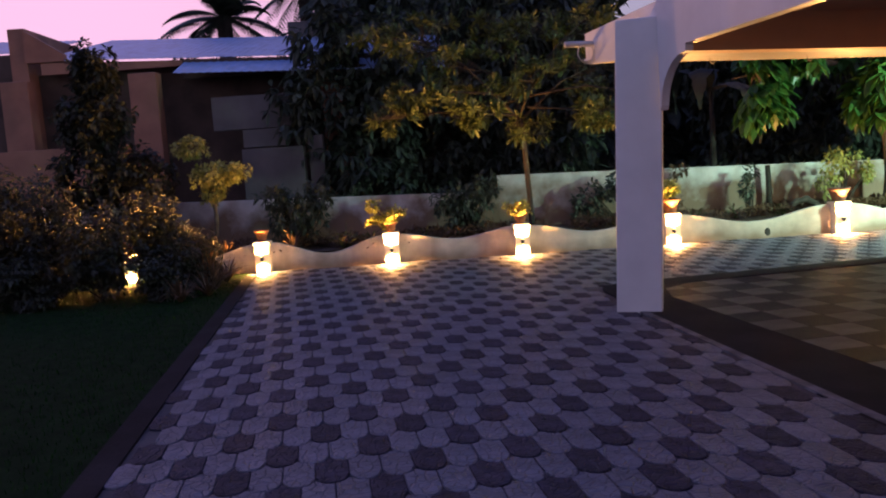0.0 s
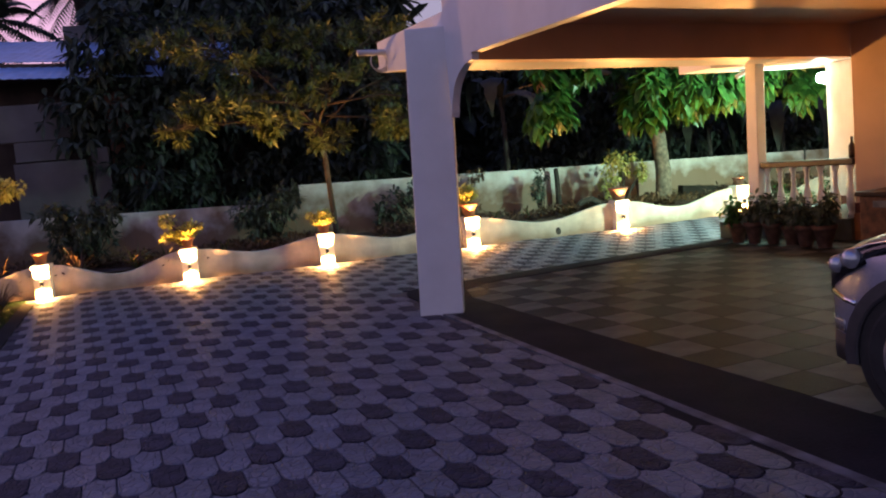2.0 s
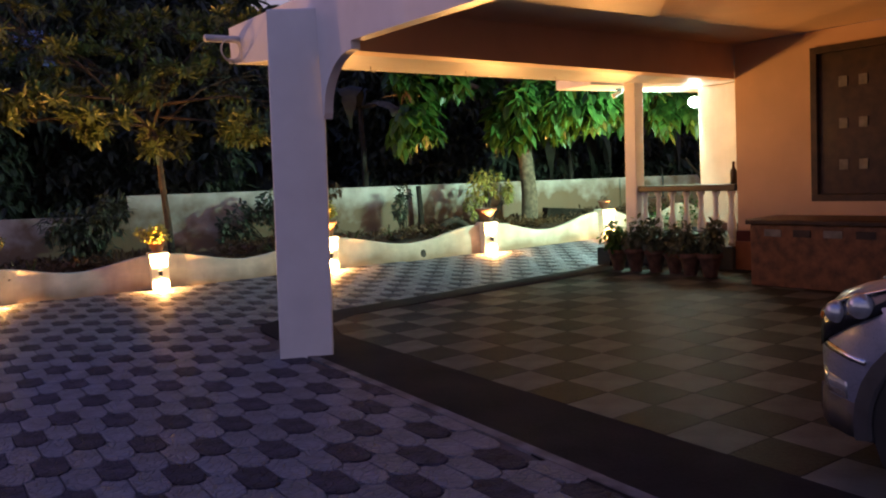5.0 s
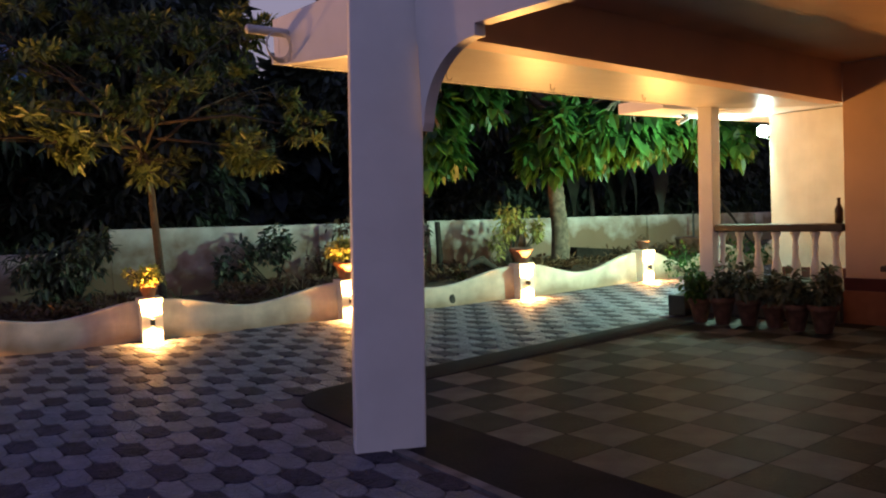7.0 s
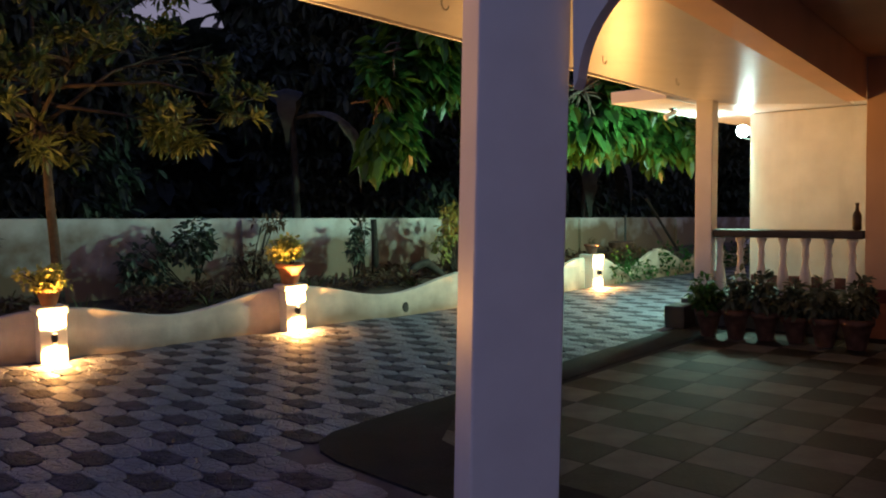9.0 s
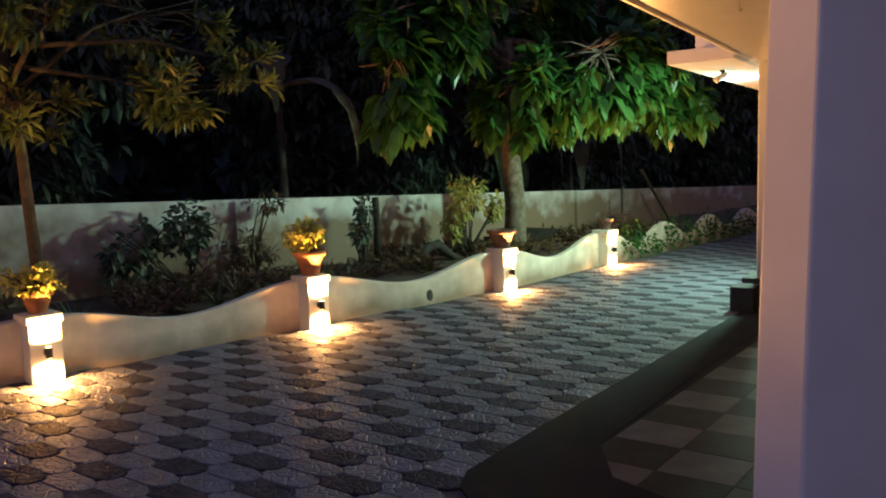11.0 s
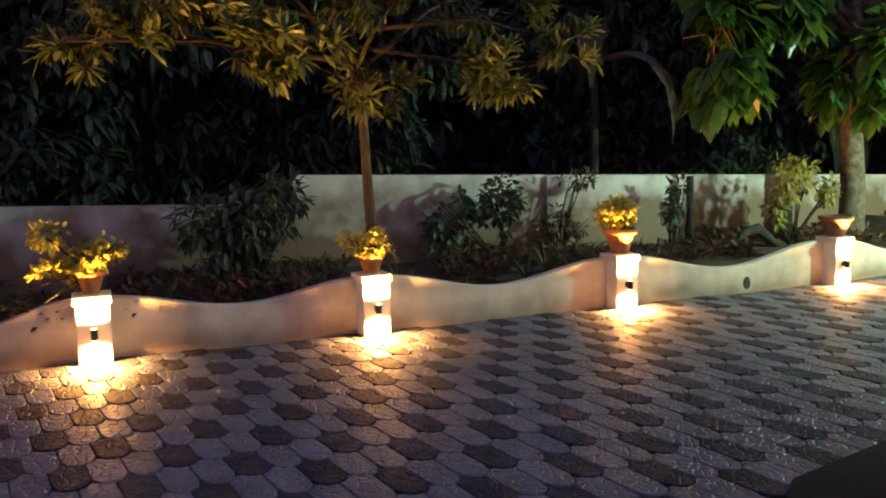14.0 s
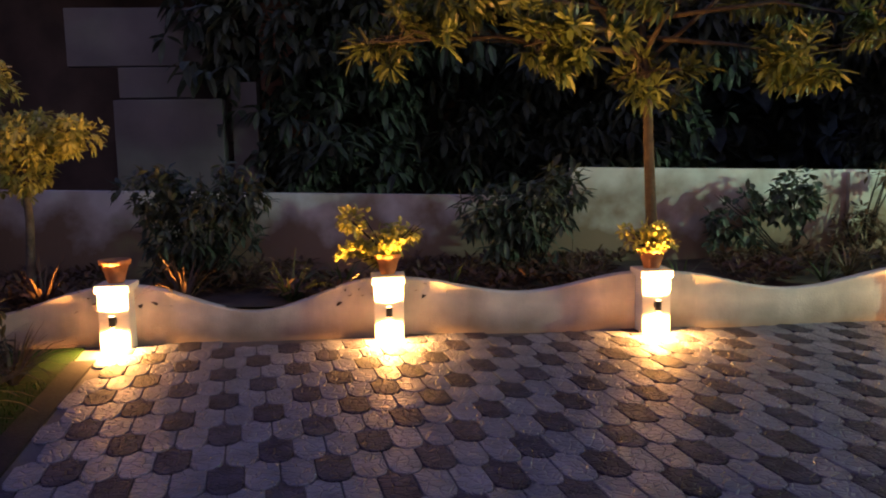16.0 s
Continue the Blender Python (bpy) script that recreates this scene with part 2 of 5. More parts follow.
def lathe(profile, steps=24, bm=None, wobble=0.0):
    bm = bm or bmesh.new()
    rings = []
    for r, z in profile:
        ring = []
        for i in range(steps):
            a = 2 * math.pi * i / steps
            rr = r * (1 + wobble * noise.noise(Vector((math.cos(a), math.sin(a), z * 6))))
            ring.append(bm.verts.new((rr * math.cos(a), rr * math.sin(a), z)))
        rings.append(ring)
    for a, b in zip(rings, rings[1:]):
        for i in range(steps):
            j = (i + 1) % steps
            bm.faces.new((a[i], a[j], b[j], b[i]))
    bm.faces.new(list(reversed(rings[0])))
    bm.faces.new(rings[-1])
    return bm


def tube(bm, pts, radii, steps=8):
    pts = [Vector(p) for p in pts]
    rings = []
    for i, p in enumerate(pts):
        d = (pts[min(i + 1, len(pts) - 1)] - pts[max(i - 1, 0)]).normalized()
        side = d.cross(Vector((0.31, 0.87, 0.21))).normalized()
        up = d.cross(side)
        r = radii[i] if isinstance(radii, (list, tuple)) else radii
        rings.append([bm.verts.new(p + (side * math.cos(2 * math.pi * k / steps) + up * math.sin(2 * math.pi * k / steps)) * r) for k in range(steps)])
    for a, b in zip(rings, rings[1:]):
        for k in range(steps):
            j = (k + 1) % steps
            bm.faces.new((a[k], a[j], b[j], b[k]))
    bm.faces.new(list(reversed(rings[0])))
    bm.faces.new(rings[-1])
    return bm


def prism(poly, z0, z1, bm=None):
    """An upright prism over a plan outline given anticlockwise; z0, z1 may be functions of x and y."""
    bm = bm or bmesh.new()
    f0 = z0 if callable(z0) else (lambda x, y: z0)
    f1 = z1 if callable(z1) else (lambda x, y: z1)
    lo = [bm.verts.new((x, y, f0(x, y))) for x, y in poly]
    hi = [bm.verts.new((x, y, f1(x, y))) for x, y in poly]
    bm.faces.new(list(reversed(lo)))
    bm.faces.new(hi)
    for i in range(len(poly)):
        j = (i + 1) % len(poly)
        bm.faces.new((lo[i], lo[j], hi[j], hi[i]))
    return bm


def leaf_mesh(name, spots, length, width, material, parent=None, droop=0.5, whorl=6, spread=0.9, seed=1, label="", fold=0.25, kind=""):
    """Leaves in whorls round each spot (x, y, z, dx, dy, dz): every leaf is two folded halves."""
    rng = random.Random(seed)
    vs, fs = [], []
    for sx, sy, sz, dx, dy, dz in spots:
        axis = Vector((dx, dy, dz))
        axis = axis.normalized() if axis.length > 1e-4 else Vector((0, 0, 1))
        side = axis.cross(Vector((rng.uniform(-1, 1), rng.uniform(-1, 1), 0.3))).normalized()
        other = axis.cross(side)
        for k in range(whorl):
            a = 2 * math.pi * (k + rng.random() * 0.7) / whorl
            d = (side * math.cos(a) + other * math.sin(a)) * spread + axis * rng.uniform(0.1, 0.9)
            d = (d + Vector((0, 0, -droop * rng.uniform(0.5, 1.3)))).normalized()
            n = d.cross(Vector((rng.uniform(-0.4, 0.4), rng.uniform(-0.4, 0.4), 1))).normalized()
            up = n.cross(d)
            L, W = length * rng.uniform(0.65, 1.2), width * rng.uniform(0.75, 1.15)
            p0 = Vector((sx, sy, sz)) + d * 0.02
            p1 = p0 + d * L * 0.34 + up * L * 0.05
            p2 = p0 + d * L * 0.70 + up * L * 0.02 + Vector((0, 0, -L * 0.08 * droop))
            p3 = p0 + d * L + Vector((0, 0, -L * 0.22 * droop))
            lift, dip = up * fold * W * 0.3, up * (-fold * W * 0.3)
            i = len(vs)
            vs += [p0, p1 + dip, p2 + dip, p3, p1 + n * W * 0.46 + lift, p1 - n * W * 0.46 + lift, p2 + n * W * 0.43 + lift, p2 - n * W * 0.43 + lift]
            fs += [(i, i + 1, i + 4), (i, i + 5, i + 1), (i + 1, i + 2, i + 6, i + 4), (i + 5, i + 7, i + 2, i + 1), (i + 2, i + 3, i + 6), (i + 7, i + 3, i + 2)]
    me = bpy.data.meshes.new(name)
    me.from_pydata([tuple(v) for v in vs], [], fs)
    me.materials.append(material)
    ob = new(name, me)
    if parent:
        ob.parent = parent
    if label:
        ob["label"] = label
    if kind:
        ob["kind"] = kind
    return ob


def cloud(rng, centre, radii, n, shell=0.5, gap=-0.28, grain=1.7):
    """Spots inside an uneven ellipsoid, thicker towards its skin, each with its outward direction."""
    out = []
    cx, cy, cz = centre
    while len(out) < n:
        d = Vector((rng.gauss(0, 1), rng.gauss(0, 1), rng.gauss(0, 1))).normalized()
        r = (shell + (1 - shell) * rng.random()) * (0.82 + 0.42 * noise.noise(d * 2.2 + Vector(centre)))
        p = Vector((cx + d.x * radii[0] * r, cy + d.y * radii[1] * r, cz + d.z * radii[2] * r))
        if noise.noise(p * grain) < gap:
            continue
        out.append((p.x, p.y, p.z, d.x, d.y, d.z))
    return out


def tree(name, x, y, z, trunk_pts, trunk_r, crowns, leaf_len, leaf_w, bark, leaf, label, droop=0.5, whorl=6, seed=3, limbs=True, group="", trunk_steps=10, gap=-0.28, grain=1.7, tuft=None):
    """A tapered trunk with limbs to every crown cloud, and the leaves, loose or in tufts (spots, radius, hang) at the twig tips. Crowns: (dx, dy, dz, rx, ry, rz, spots)."""
    rng = random.Random(seed)
    th = tagged(empty(name, x, y, z), label, "tree", group)
    bm = bmesh.new()
    tube(bm, trunk_pts, [trunk_r * (1.35 if i == 0 else 1 - 0.5 * i / len(trunk_pts)) for i in range(len(trunk_pts))], trunk_steps)
    part("trunk", bm, bark, th, smooth=True)
    top = Vector(trunk_pts[-1])
    spots = []
    lb = bmesh.new()
    for dx, dy, dz, rx, ry, rz, n in crowns:
        c = Vector((dx, dy, dz))
        if limbs:
            base = Vector(trunk_pts[-2]).lerp(top, rng.uniform(0.2, 1.0))
            mid = base.lerp(c, 0.55) + Vector((rng.uniform(-0.1, 0.1), rng.uniform(-0.1, 0.1), rng.uniform(0.0, 0.2)))
            tube(lb, [base, mid, c], [trunk_r * 0.42, trunk_r * 0.28, trunk_r * 0.1], 6)
            for _ in range(4):
                q = c + Vector((rng.uniform(-rx, rx), rng.uniform(-ry, ry), rng.uniform(-rz, rz))) * 0.75
                tube(lb, [mid.lerp(c, rng.random()), q], [trunk_r * 0.13, trunk_r * 0.05], 5)
        if tuft:
            count, reach, hang = tuft
            for px, py, pz, ox, oy, oz in cloud(rng, (dx, dy, dz), (rx, ry, rz), max(3, n // count), 0.55, gap, grain):
                tip = Vector((px, py, pz))
                tube(lb, [mid.lerp(c, rng.uniform(0.5, 1.0)), tip.lerp(c, 0.4) + Vector((0, 0, 0.06)), tip], [trunk_r * 0.1, trunk_r * 0.07, 0.004], 4)
                for s in range(count):
                    u = s / count
                    spots.append((px + rng.gauss(0, reach) + ox * reach * 2 * u, py + rng.gauss(0, reach), pz + rng.gauss(0, reach * 0.6) - hang * u, ox, oy, oz * 0.5 + 0.3 - hang))
        else:
            spots += cloud(rng, (dx, dy, dz), (rx, ry, rz), n, 0.5, gap, grain)
    if limbs:
        part("branch_frame", lb, bark, th, smooth=True)
    leaf_mesh("crown", spots, leaf_len, leaf_w, leaf, th, droop, whorl, seed=seed + 1)
    return th


def bush(name, x, y, z, clouds, leaf_len, leaf_w, leaf, label, droop=0.3, whorl=5, seed=5, stems=5, bark=None, group="", category="shrub"):
    rng = random.Random(seed)
    th = tagged(empty(name, x, y, z), label, category, group)
    bm = bmesh.new()
    spots = []
    for dx, dy, dz, rx, ry, rz, n in clouds:
        spots += cloud(rng, (dx, dy, dz), (rx, ry, rz), n, 0.35)
        for _ in range(stems):
            q = (dx + rng.uniform(-rx, rx) * 0.7, dy + rng.uniform(-ry, ry) * 0.7, dz + rng.uniform(-rz, rz) * 0.6)
            b0 = (rng.uniform(-0.06, 0.06), rng.uniform(-0.05, 0.05), 0)
            tube(bm, [b0, ((b0[0] + q[0]) / 2 + rng.uniform(-0.05, 0.05), (b0[1] + q[1]) / 2, q[2] * 0.55), q], [0.014, 0.01, 0.004], 5)
    part("stem_frame", bm, bark or M_BARKD, th)
    leaf_mesh("foliage", spots, leaf_len, leaf_w, leaf, th, droop, whorl, seed=seed + 1)
    return th


def spiky(name, x, y, z, n, length, leaf, label, seed=1):
    rng = random.Random(seed)
    vs, fs = [], []
    for k in range(n):
        a, tilt, L = rng.uniform(0, 6.283), rng.uniform(0.25, 1.0), length * rng.uniform(0.7, 1.15)
        d = Vector((math.cos(a), math.sin(a), 0))
        s = Vector((-d.y, d.x, 0))
        prev = None
        for j in range(6):
            u = j / 5
            p = d * (L * tilt * u) + Vector((0, 0, L * (u * 0.95 - 0.75 * tilt * u * u)))
            w = 0.016 * (1 - u * 0.92)
            i = len(vs)
            vs += [p - s * w, p + s * w]
            if prev is not None:
                fs.append((prev, prev + 1, i + 1, i))
            prev = i
    me = bpy.data.meshes.new(name)
    me.from_pydata([tuple(v) for v in vs], [], fs)
    me.materials.append(leaf)
    ob = new(name, me)
    ob.location = (x, y, z)
    return tagged(ob, label, "plant")


# ---- ground and paving ----
HOUSE = pose(2.25, 7.70, 0, 0, 0, 11.5)      # plan axes of the house: a across, b towards the street wall


def structure(name, bm, material, label, at=None, category="", smooth=False):
    ob = mesh_ob(name, bm, material, smooth=smooth)
    if at is not None:
        ob.matrix_basis = at
    return tagged(ob, label, category or name.rstrip("_0123456789").replace("_", " "), kind="structure")


bm = bmesh.new()
bmesh.ops.create_grid(bm, x_segments=40, y_segments=40, size=400)
for v in bm.verts:
    v.co.z = -0.06
structure("ground", bm, M_SOIL, "bare dark earth around the garden and house", category="ground")

EDGE_A, EDGE_B = Vector((-3.42, 13.6)), Vector((-1.67, 0.0))     # lawn edge


def lawn_x(y):
    return EDGE_A.x + (EDGE_B.x - EDGE_A.x) * (EDGE_A.y - y) / (EDGE_A.y - EDGE_B.y)


def west_x(y):
    return 1.82 + max(0.0, 9.80 - y) * 0.11


def north_y(x):
    return 9.80 + (x - 1.8) * 0.15


PAVE = [(-1.1, -4.0), (22.0, -4.0), (22.0, 14.3), (-3.6, 14.2)]
structure("pavement_bed", prism(PAVE, -0.055, -0.014), M_BED, "sandy joints under the paved drive", category="pavement")
lawn = prism([(-30, -4), (-1.16, -4), (-1.68, 0), (-3.43, 13.6), (-3.5, 14.1), (-30, 14.1)], -0.05, 0.0)
structure("lawn", lawn, M_GRASSG, "dark trimmed lawn beside the paving", category="lawn")

# grass blades near the paving edge
rng = random.Random(11)
vs, fs = [], []
for k in range(9000):
    y = rng.uniform(1.5, 13.0)
    x = lawn_x(y) - 0.02 - abs(rng.gauss(0, 1.6))
    a, h = rng.uniform(0, 6.28), rng.uniform(0.02, 0.055)
    d, s = Vector((math.cos(a), math.sin(a), 0)), Vector((-math.sin(a), math.cos(a), 0))
    p = Vector((x, y, 0.0))
    i = len(vs)
    vs += [p - s * 0.004, p + s * 0.004, p + d * h * 0.4 + Vector((0, 0, h))]
    fs.append((i, i + 1, i + 2))
me = bpy.data.meshes.new("grass")
me.from_pydata([tuple(v) for v in vs], [], fs)
me.materials.append(M_GRASS)
tagged(new("grass", me), "short green lawn grass along the drive", "grass", kind="stuff")

# ---- street-side wall, planting bed, wavy kerb wall ----
bed = bmesh.new()
nx, ny = 70, 8
grid = []
for i in range(nx + 1):
    row = []
    for j in range(ny + 1):
        x = -12 + 34 * i / nx
        y0_ = 14.16 - 0.036 * max(0.0, x - 1.0) if x < 8 else 13.98 + 0.06 * max(0.0, x - 9)
        y = y0_ + (15.94 - y0_) * j / ny
        z = 0.27 + 0.05 * j / ny + 0.07 * noise.noise(Vector((x * 0.9, y * 1.3, 0))) + 0.03 * noise.noise(Vector((x * 4, y * 4, 1)))
        row.append(bed.verts.new((x, y, z)))
    grid.append(row)
for i in range(nx):
    for j in range(ny):
        bed.faces.new((grid[i][j], grid[i + 1][j], grid[i + 1][j + 1], grid[i][j + 1]))
structure("planting_bed", bed, M_SOIL, "raised brown soil bed behind the wavy wall", category="flower bed", smooth=True)

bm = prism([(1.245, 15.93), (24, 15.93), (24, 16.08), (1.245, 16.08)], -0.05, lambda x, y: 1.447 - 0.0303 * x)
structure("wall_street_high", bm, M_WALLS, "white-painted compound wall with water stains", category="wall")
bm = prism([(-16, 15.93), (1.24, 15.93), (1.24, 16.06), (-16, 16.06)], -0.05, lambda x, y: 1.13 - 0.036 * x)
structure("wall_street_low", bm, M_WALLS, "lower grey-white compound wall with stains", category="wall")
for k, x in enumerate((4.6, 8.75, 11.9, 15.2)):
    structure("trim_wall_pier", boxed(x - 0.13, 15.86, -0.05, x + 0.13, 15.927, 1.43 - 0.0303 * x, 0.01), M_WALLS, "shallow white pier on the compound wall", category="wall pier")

LAMPS = [(-5.50, 13.98), (-3.20, 14.09), (-0.883, 14.06), (1.436, 13.90), (4.087, 13.81), (7.03, 13.70), (9.86, 13.99)]
LOWS = [0.29, 0.255, 0.355, 0.325, 0.295, 0.28]


def wave_wall(name, pts, top, thick, material, label):
    bm = bmesh.new()
    rows = []
    for x, y, z in top(pts):
        rows.append([bm.verts.new((x, y - thick / 2, -0.05)), bm.verts.new((x, y - thick / 2, z - 0.012)), bm.verts.new((x, y - thick / 2 + 0.012, z)),
                     bm.verts.new((x, y + thick / 2 - 0.012, z)), bm.verts.new((x, y + thick / 2, z - 0.012)), bm.verts.new((x, y + thick / 2, -0.05))])
    for a, b in zip(rows, rows[1:]):
        for k in range(5):
            bm.faces.new((a[k], b[k], b[k + 1], a[k + 1]))
    bm.faces.new(list(reversed(rows[0])))
    bm.faces.new(rows[-1])
    bmesh.ops.recalc_face_normals(bm, faces=bm.faces)
    return structure(name, bm, material, label, category="garden wall", smooth=False)


def span(args):
    (xa, ya), (xb, yb), low, hi = args
    for i in range(33):
        u = i / 32
        c = 0.5 + 0.5 * math.cos(2 * math.pi * u)
        yield xa + (xb - xa) * u, ya + (yb - ya) * u + 0.10, low + (hi - low) * c + 0.008 * noise.noise(Vector((xa + u * 3, 0, 0)))


for i in range(6):
    (xa, ya), (xb, yb) = LAMPS[i], LAMPS[i + 1]
    wave_wall(f"garden_wall_{i + 1}", ((xa + 0.10, ya), (xb - 0.10, yb), LOWS[i], 0.512), span, 0.10, M_WAVE, "cream-painted low garden wall with a wave-shaped top")
prev = (9.97, 13.99)
for i, xb in enumerate((12.0, 13.9, 15.8, 17.7)):
    nxt = (xb, 13.99 + 0.10 * (i + 1))
    wave_wall(f"garden_wall_{i + 7}", ((prev[0], prev[1]), (nxt[0] - 0.001, nxt[1]), 0.24, 0.52), span, 0.10, M_WAVE, "low wavy garden wall partly overgrown with creeper")
    prev = nxt

# ---- lamp posts with up and down lights ----
def lamp_post(x, y):
    th = tagged(empty("lamp_post", x, y), "square cream lamp post with a lit up-and-down light", "lamp post", "lit posts along the garden wall")
    bm = boxed(-0.128, -0.128, -0.03, 0.128, 0.128, 0.485, 0.008)
    part("shaft", bm, M_POST, th)
    part("cap", boxed(-0.148, -0.148, 0.486, 0.148, 0.148, 0.555, 0.010), M_POST, th)
    bm = lathe([(0.022, 0.205), (0.027, 0.208), (0.027, 0.292), (0.022, 0.295)], 20)
    bmesh.ops.translate(bm, verts=bm.verts, vec=(0, -0.178, 0))
    box(bm, -0.025, -0.145, 0.225, 0.025, -0.126, 0.275, 0.003)
    f = part("light_fitting", bm, M_BLACK, th, "small dark cylindrical wall light", smooth=False)
    for z0, z1 in ((0.2955, 0.299), (0.201, 0.2045)):
        bm = lathe([(0.020, z0), (0.020, z1)], 16)
        bmesh.ops.translate(bm, verts=bm.verts, vec=(0, -0.178, 0))
        part("lens", bm, M_LENS, f, "glowing warm lens")
    return th


first = lamp_post(*LAMPS[1])
for x, y in LAMPS[:1] + LAMPS[2:]:
    copy_thing(first, pose(x, y, 0))
for x, y in LAMPS:
    for up in (1, -1):
        ld = bpy.data.lights.new("post_light", "SPOT")
        ld.energy = UP if up > 0 else DOWN
        ld.color, ld.shadow_soft_size, ld.spot_size, ld.spot_blend = WARM, 0.03, radians(178 if up > 0 else 171), 0.42 if up > 0 else 0.60
        lo = new("post_light", ld)
        lo.matrix_basis = look((x, y - 0.178, 0.25 + 0.085 * up), (x, y - 0.178 - 0.06, 0.25 + up), 0)

# ---- globe lamp of the porch ----
ld = bpy.data.lights.new("porch_globe_light", "SPOT")
ld.energy, ld.color, ld.shadow_soft_size, ld.spot_size, ld.spot_blend = PORCH, GLOBE, 0.10, radians(168), 0.8
gl = new("porch_globe_light", ld)
gl.matrix_basis = HOUSE @ look((7.66, 1.815, 2.35), (7.46, 2.57, 1.85))


# ---- carport and house ----
def hs(name, bm, material, label, category="", smooth=False):
    return structure(name, bm, material, label, HOUSE, category, smooth)


def beam_z(a, b=0.0):
    return 2.557 - 0.0145 * a


def slope(a, b):
    return beam_z(a) + max(0.0, b + 0.30 - 0.05 * a) * 0.0885


def eave_z(a, b=0.0):
    return 2.752 - 0.0195 * a


hs("soffit", prism([(0.08, -0.10), (6.4, 0.21), (6.4, 1.80), (0.08, 1.80)], slope, lambda a, b: slope(a, b) + 0.05), M_SOFFIT_DIM, "glossy eave soffit, off-white darkened to tame the lamp light, with small hooks", "soffit")
hs("roof_slab", prism([(0.10, -9.0), (9.2, -9.0), (9.2, 1.78), (0.10, 1.78)], 2.96, 3.09), M_COL, "white concrete roof slab of the carport", "roof")
hs("fascia_north", prism([(0.0, 1.80), (9.2, 1.80), (9.2, 1.88), (0.0, 1.88)], lambda a, b: eave_z(a) + 0.03, 3.10), M_COL, "white roof fascia facing the garden", "fascia")
hs("fascia_west", prism([(0.0, 0.0), (0.075, 0.0), (0.075, 1.795), (0.0, 1.795)], lambda a, b: slope(a, b) - 0.012, 3.10), M_COL, "white roof fascia over the drive", "fascia")
hs("fascia_drip", prism([(-0.01, 1.885), (9.2, 1.885), (9.2, 1.91), (-0.01, 1.91)], eave_z, lambda a, b: eave_z(a) + 0.055), M_COL, "thin drip edge under the fascia", "trim")
hs("ceiling", prism([(0.10, -9.0), (6.0, -9.0), (6.0, -0.01), (0.10, -0.31)], 2.90, 2.95), M_PEACH, "peach-painted flat carport ceiling", "ceiling")
hs("beam_north", prism([(0.095, -0.30), (6.0, 0.0), (6.0, 0.195), (0.095, -0.105)], beam_z, 2.955), M_PEACH, "peach-painted concrete beam across the carport", "beam")
hs("beam_west", prism([(-0.03, -9.0), (0.09, -9.0), (0.09, -0.50), (-0.03, -0.50)], 2.60, 3.22), M_COL, "white concrete edge beam of the carport", "beam")

# corner column, set skew to the beams, with the quarter-arch bracket
col = mesh_ob("column_near", boxed(-0.23, -0.10, -0.02, 0.23, 0.10, 2.96, 0.012), M_COL)
col.matrix_basis = pose(1.985, 7.957, 0, 0, 0, -18.5)
for v in col.data.vertices:
    v.co.x += 0.040 * v.co.z
tagged(col, "white-painted square concrete carport column", "column", kind="structure")
bm = bmesh.new()
arc = [(0.02, 2.03)] + [(-0.50 + 0.50 * math.cos(t), 2.03 + 0.50 * math.sin(t)) for t in [math.pi / 2 * i / 16 for i in range(1, 17)]]
arc = [(min(b, 0.0) if i else 0.02, z) for i, (b, z) in enumerate(arc)]
side = [(b, z) for b, z in arc] + [(-0.50, 3.215), (0.02, 3.215)]
lo = [bm.verts.new((-0.03, b, z)) for b, z in side]
hi = [bm.verts.new((0.055, b, z)) for b, z in side]
bm.faces.new(lo)
bm.faces.new(list(reversed(hi)))
for i in range(len(side)):
    j = (i + 1) % len(side)
    bm.faces.new((lo[j], lo[i], hi[i], hi[j]))
bmesh.ops.recalc_face_normals(bm, faces=bm.faces)
hs("arch_bracket", bm, M_COL, "white quarter-arch bracket between column and beam", "arch")
hs("column_south", boxed(-0.05, -8.9, -0.02, 0.25, -8.6, 2.56, 0.012), M_COL, "white-painted square carport column", "column")

# soffit hooks, pipe and cable coil at the roof corner
for a, b in ((0.35, 1.05), (1.3, 1.25), (2.55, 1.2), (4.0, 1.2)):
    bm = bmesh.new()
    tube(bm, [(0.03 * math.cos(t) + a, b, slope(a, b) - 0.03 - 0.03 * math.sin(t)) for t in [math.pi * i / 10 for i in range(11)]], 0.005, 6)
    tube(bm, [(a - 0.03, b, slope(a, b) + 0.01), (a - 0.03, b, slope(a, b) - 0.032)], 0.005, 6)
    tagged(mesh_ob("ceiling_hook", bm, M_PVC), "small metal hook in the eave soffit", "hook", "hooks in the soffit").matrix_basis = HOUSE
bm = bmesh.new()
tube(bm, [(-0.36, 1.62, 2.945), (0.0, 1.66, 2.95), (0.06, 1.66, 2.95)], 0.035, 12)
tagged(mesh_ob("drain_pipe", bm, M_PVC, smooth=True), "grey plastic drain pipe poking from the roof corner", "pipe").matrix_basis = HOUSE
bm = bmesh.new()
for k in range(4):
    tube(bm, [(-0.12 + 0.015 * k + (0.10 + 0.008 * k) * math.cos(t), 1.60 + 0.012 * k, 2.84 + (0.10 + 0.008 * k) * math.sin(t)) for t in [2 * math.pi * i / 20 for i in range(21)]], 0.006, 5)
tagged(mesh_ob("cable_coil", bm, M_PVC), "coil of pale cable hung on the drain pipe", "cable").matrix_basis = HOUSE

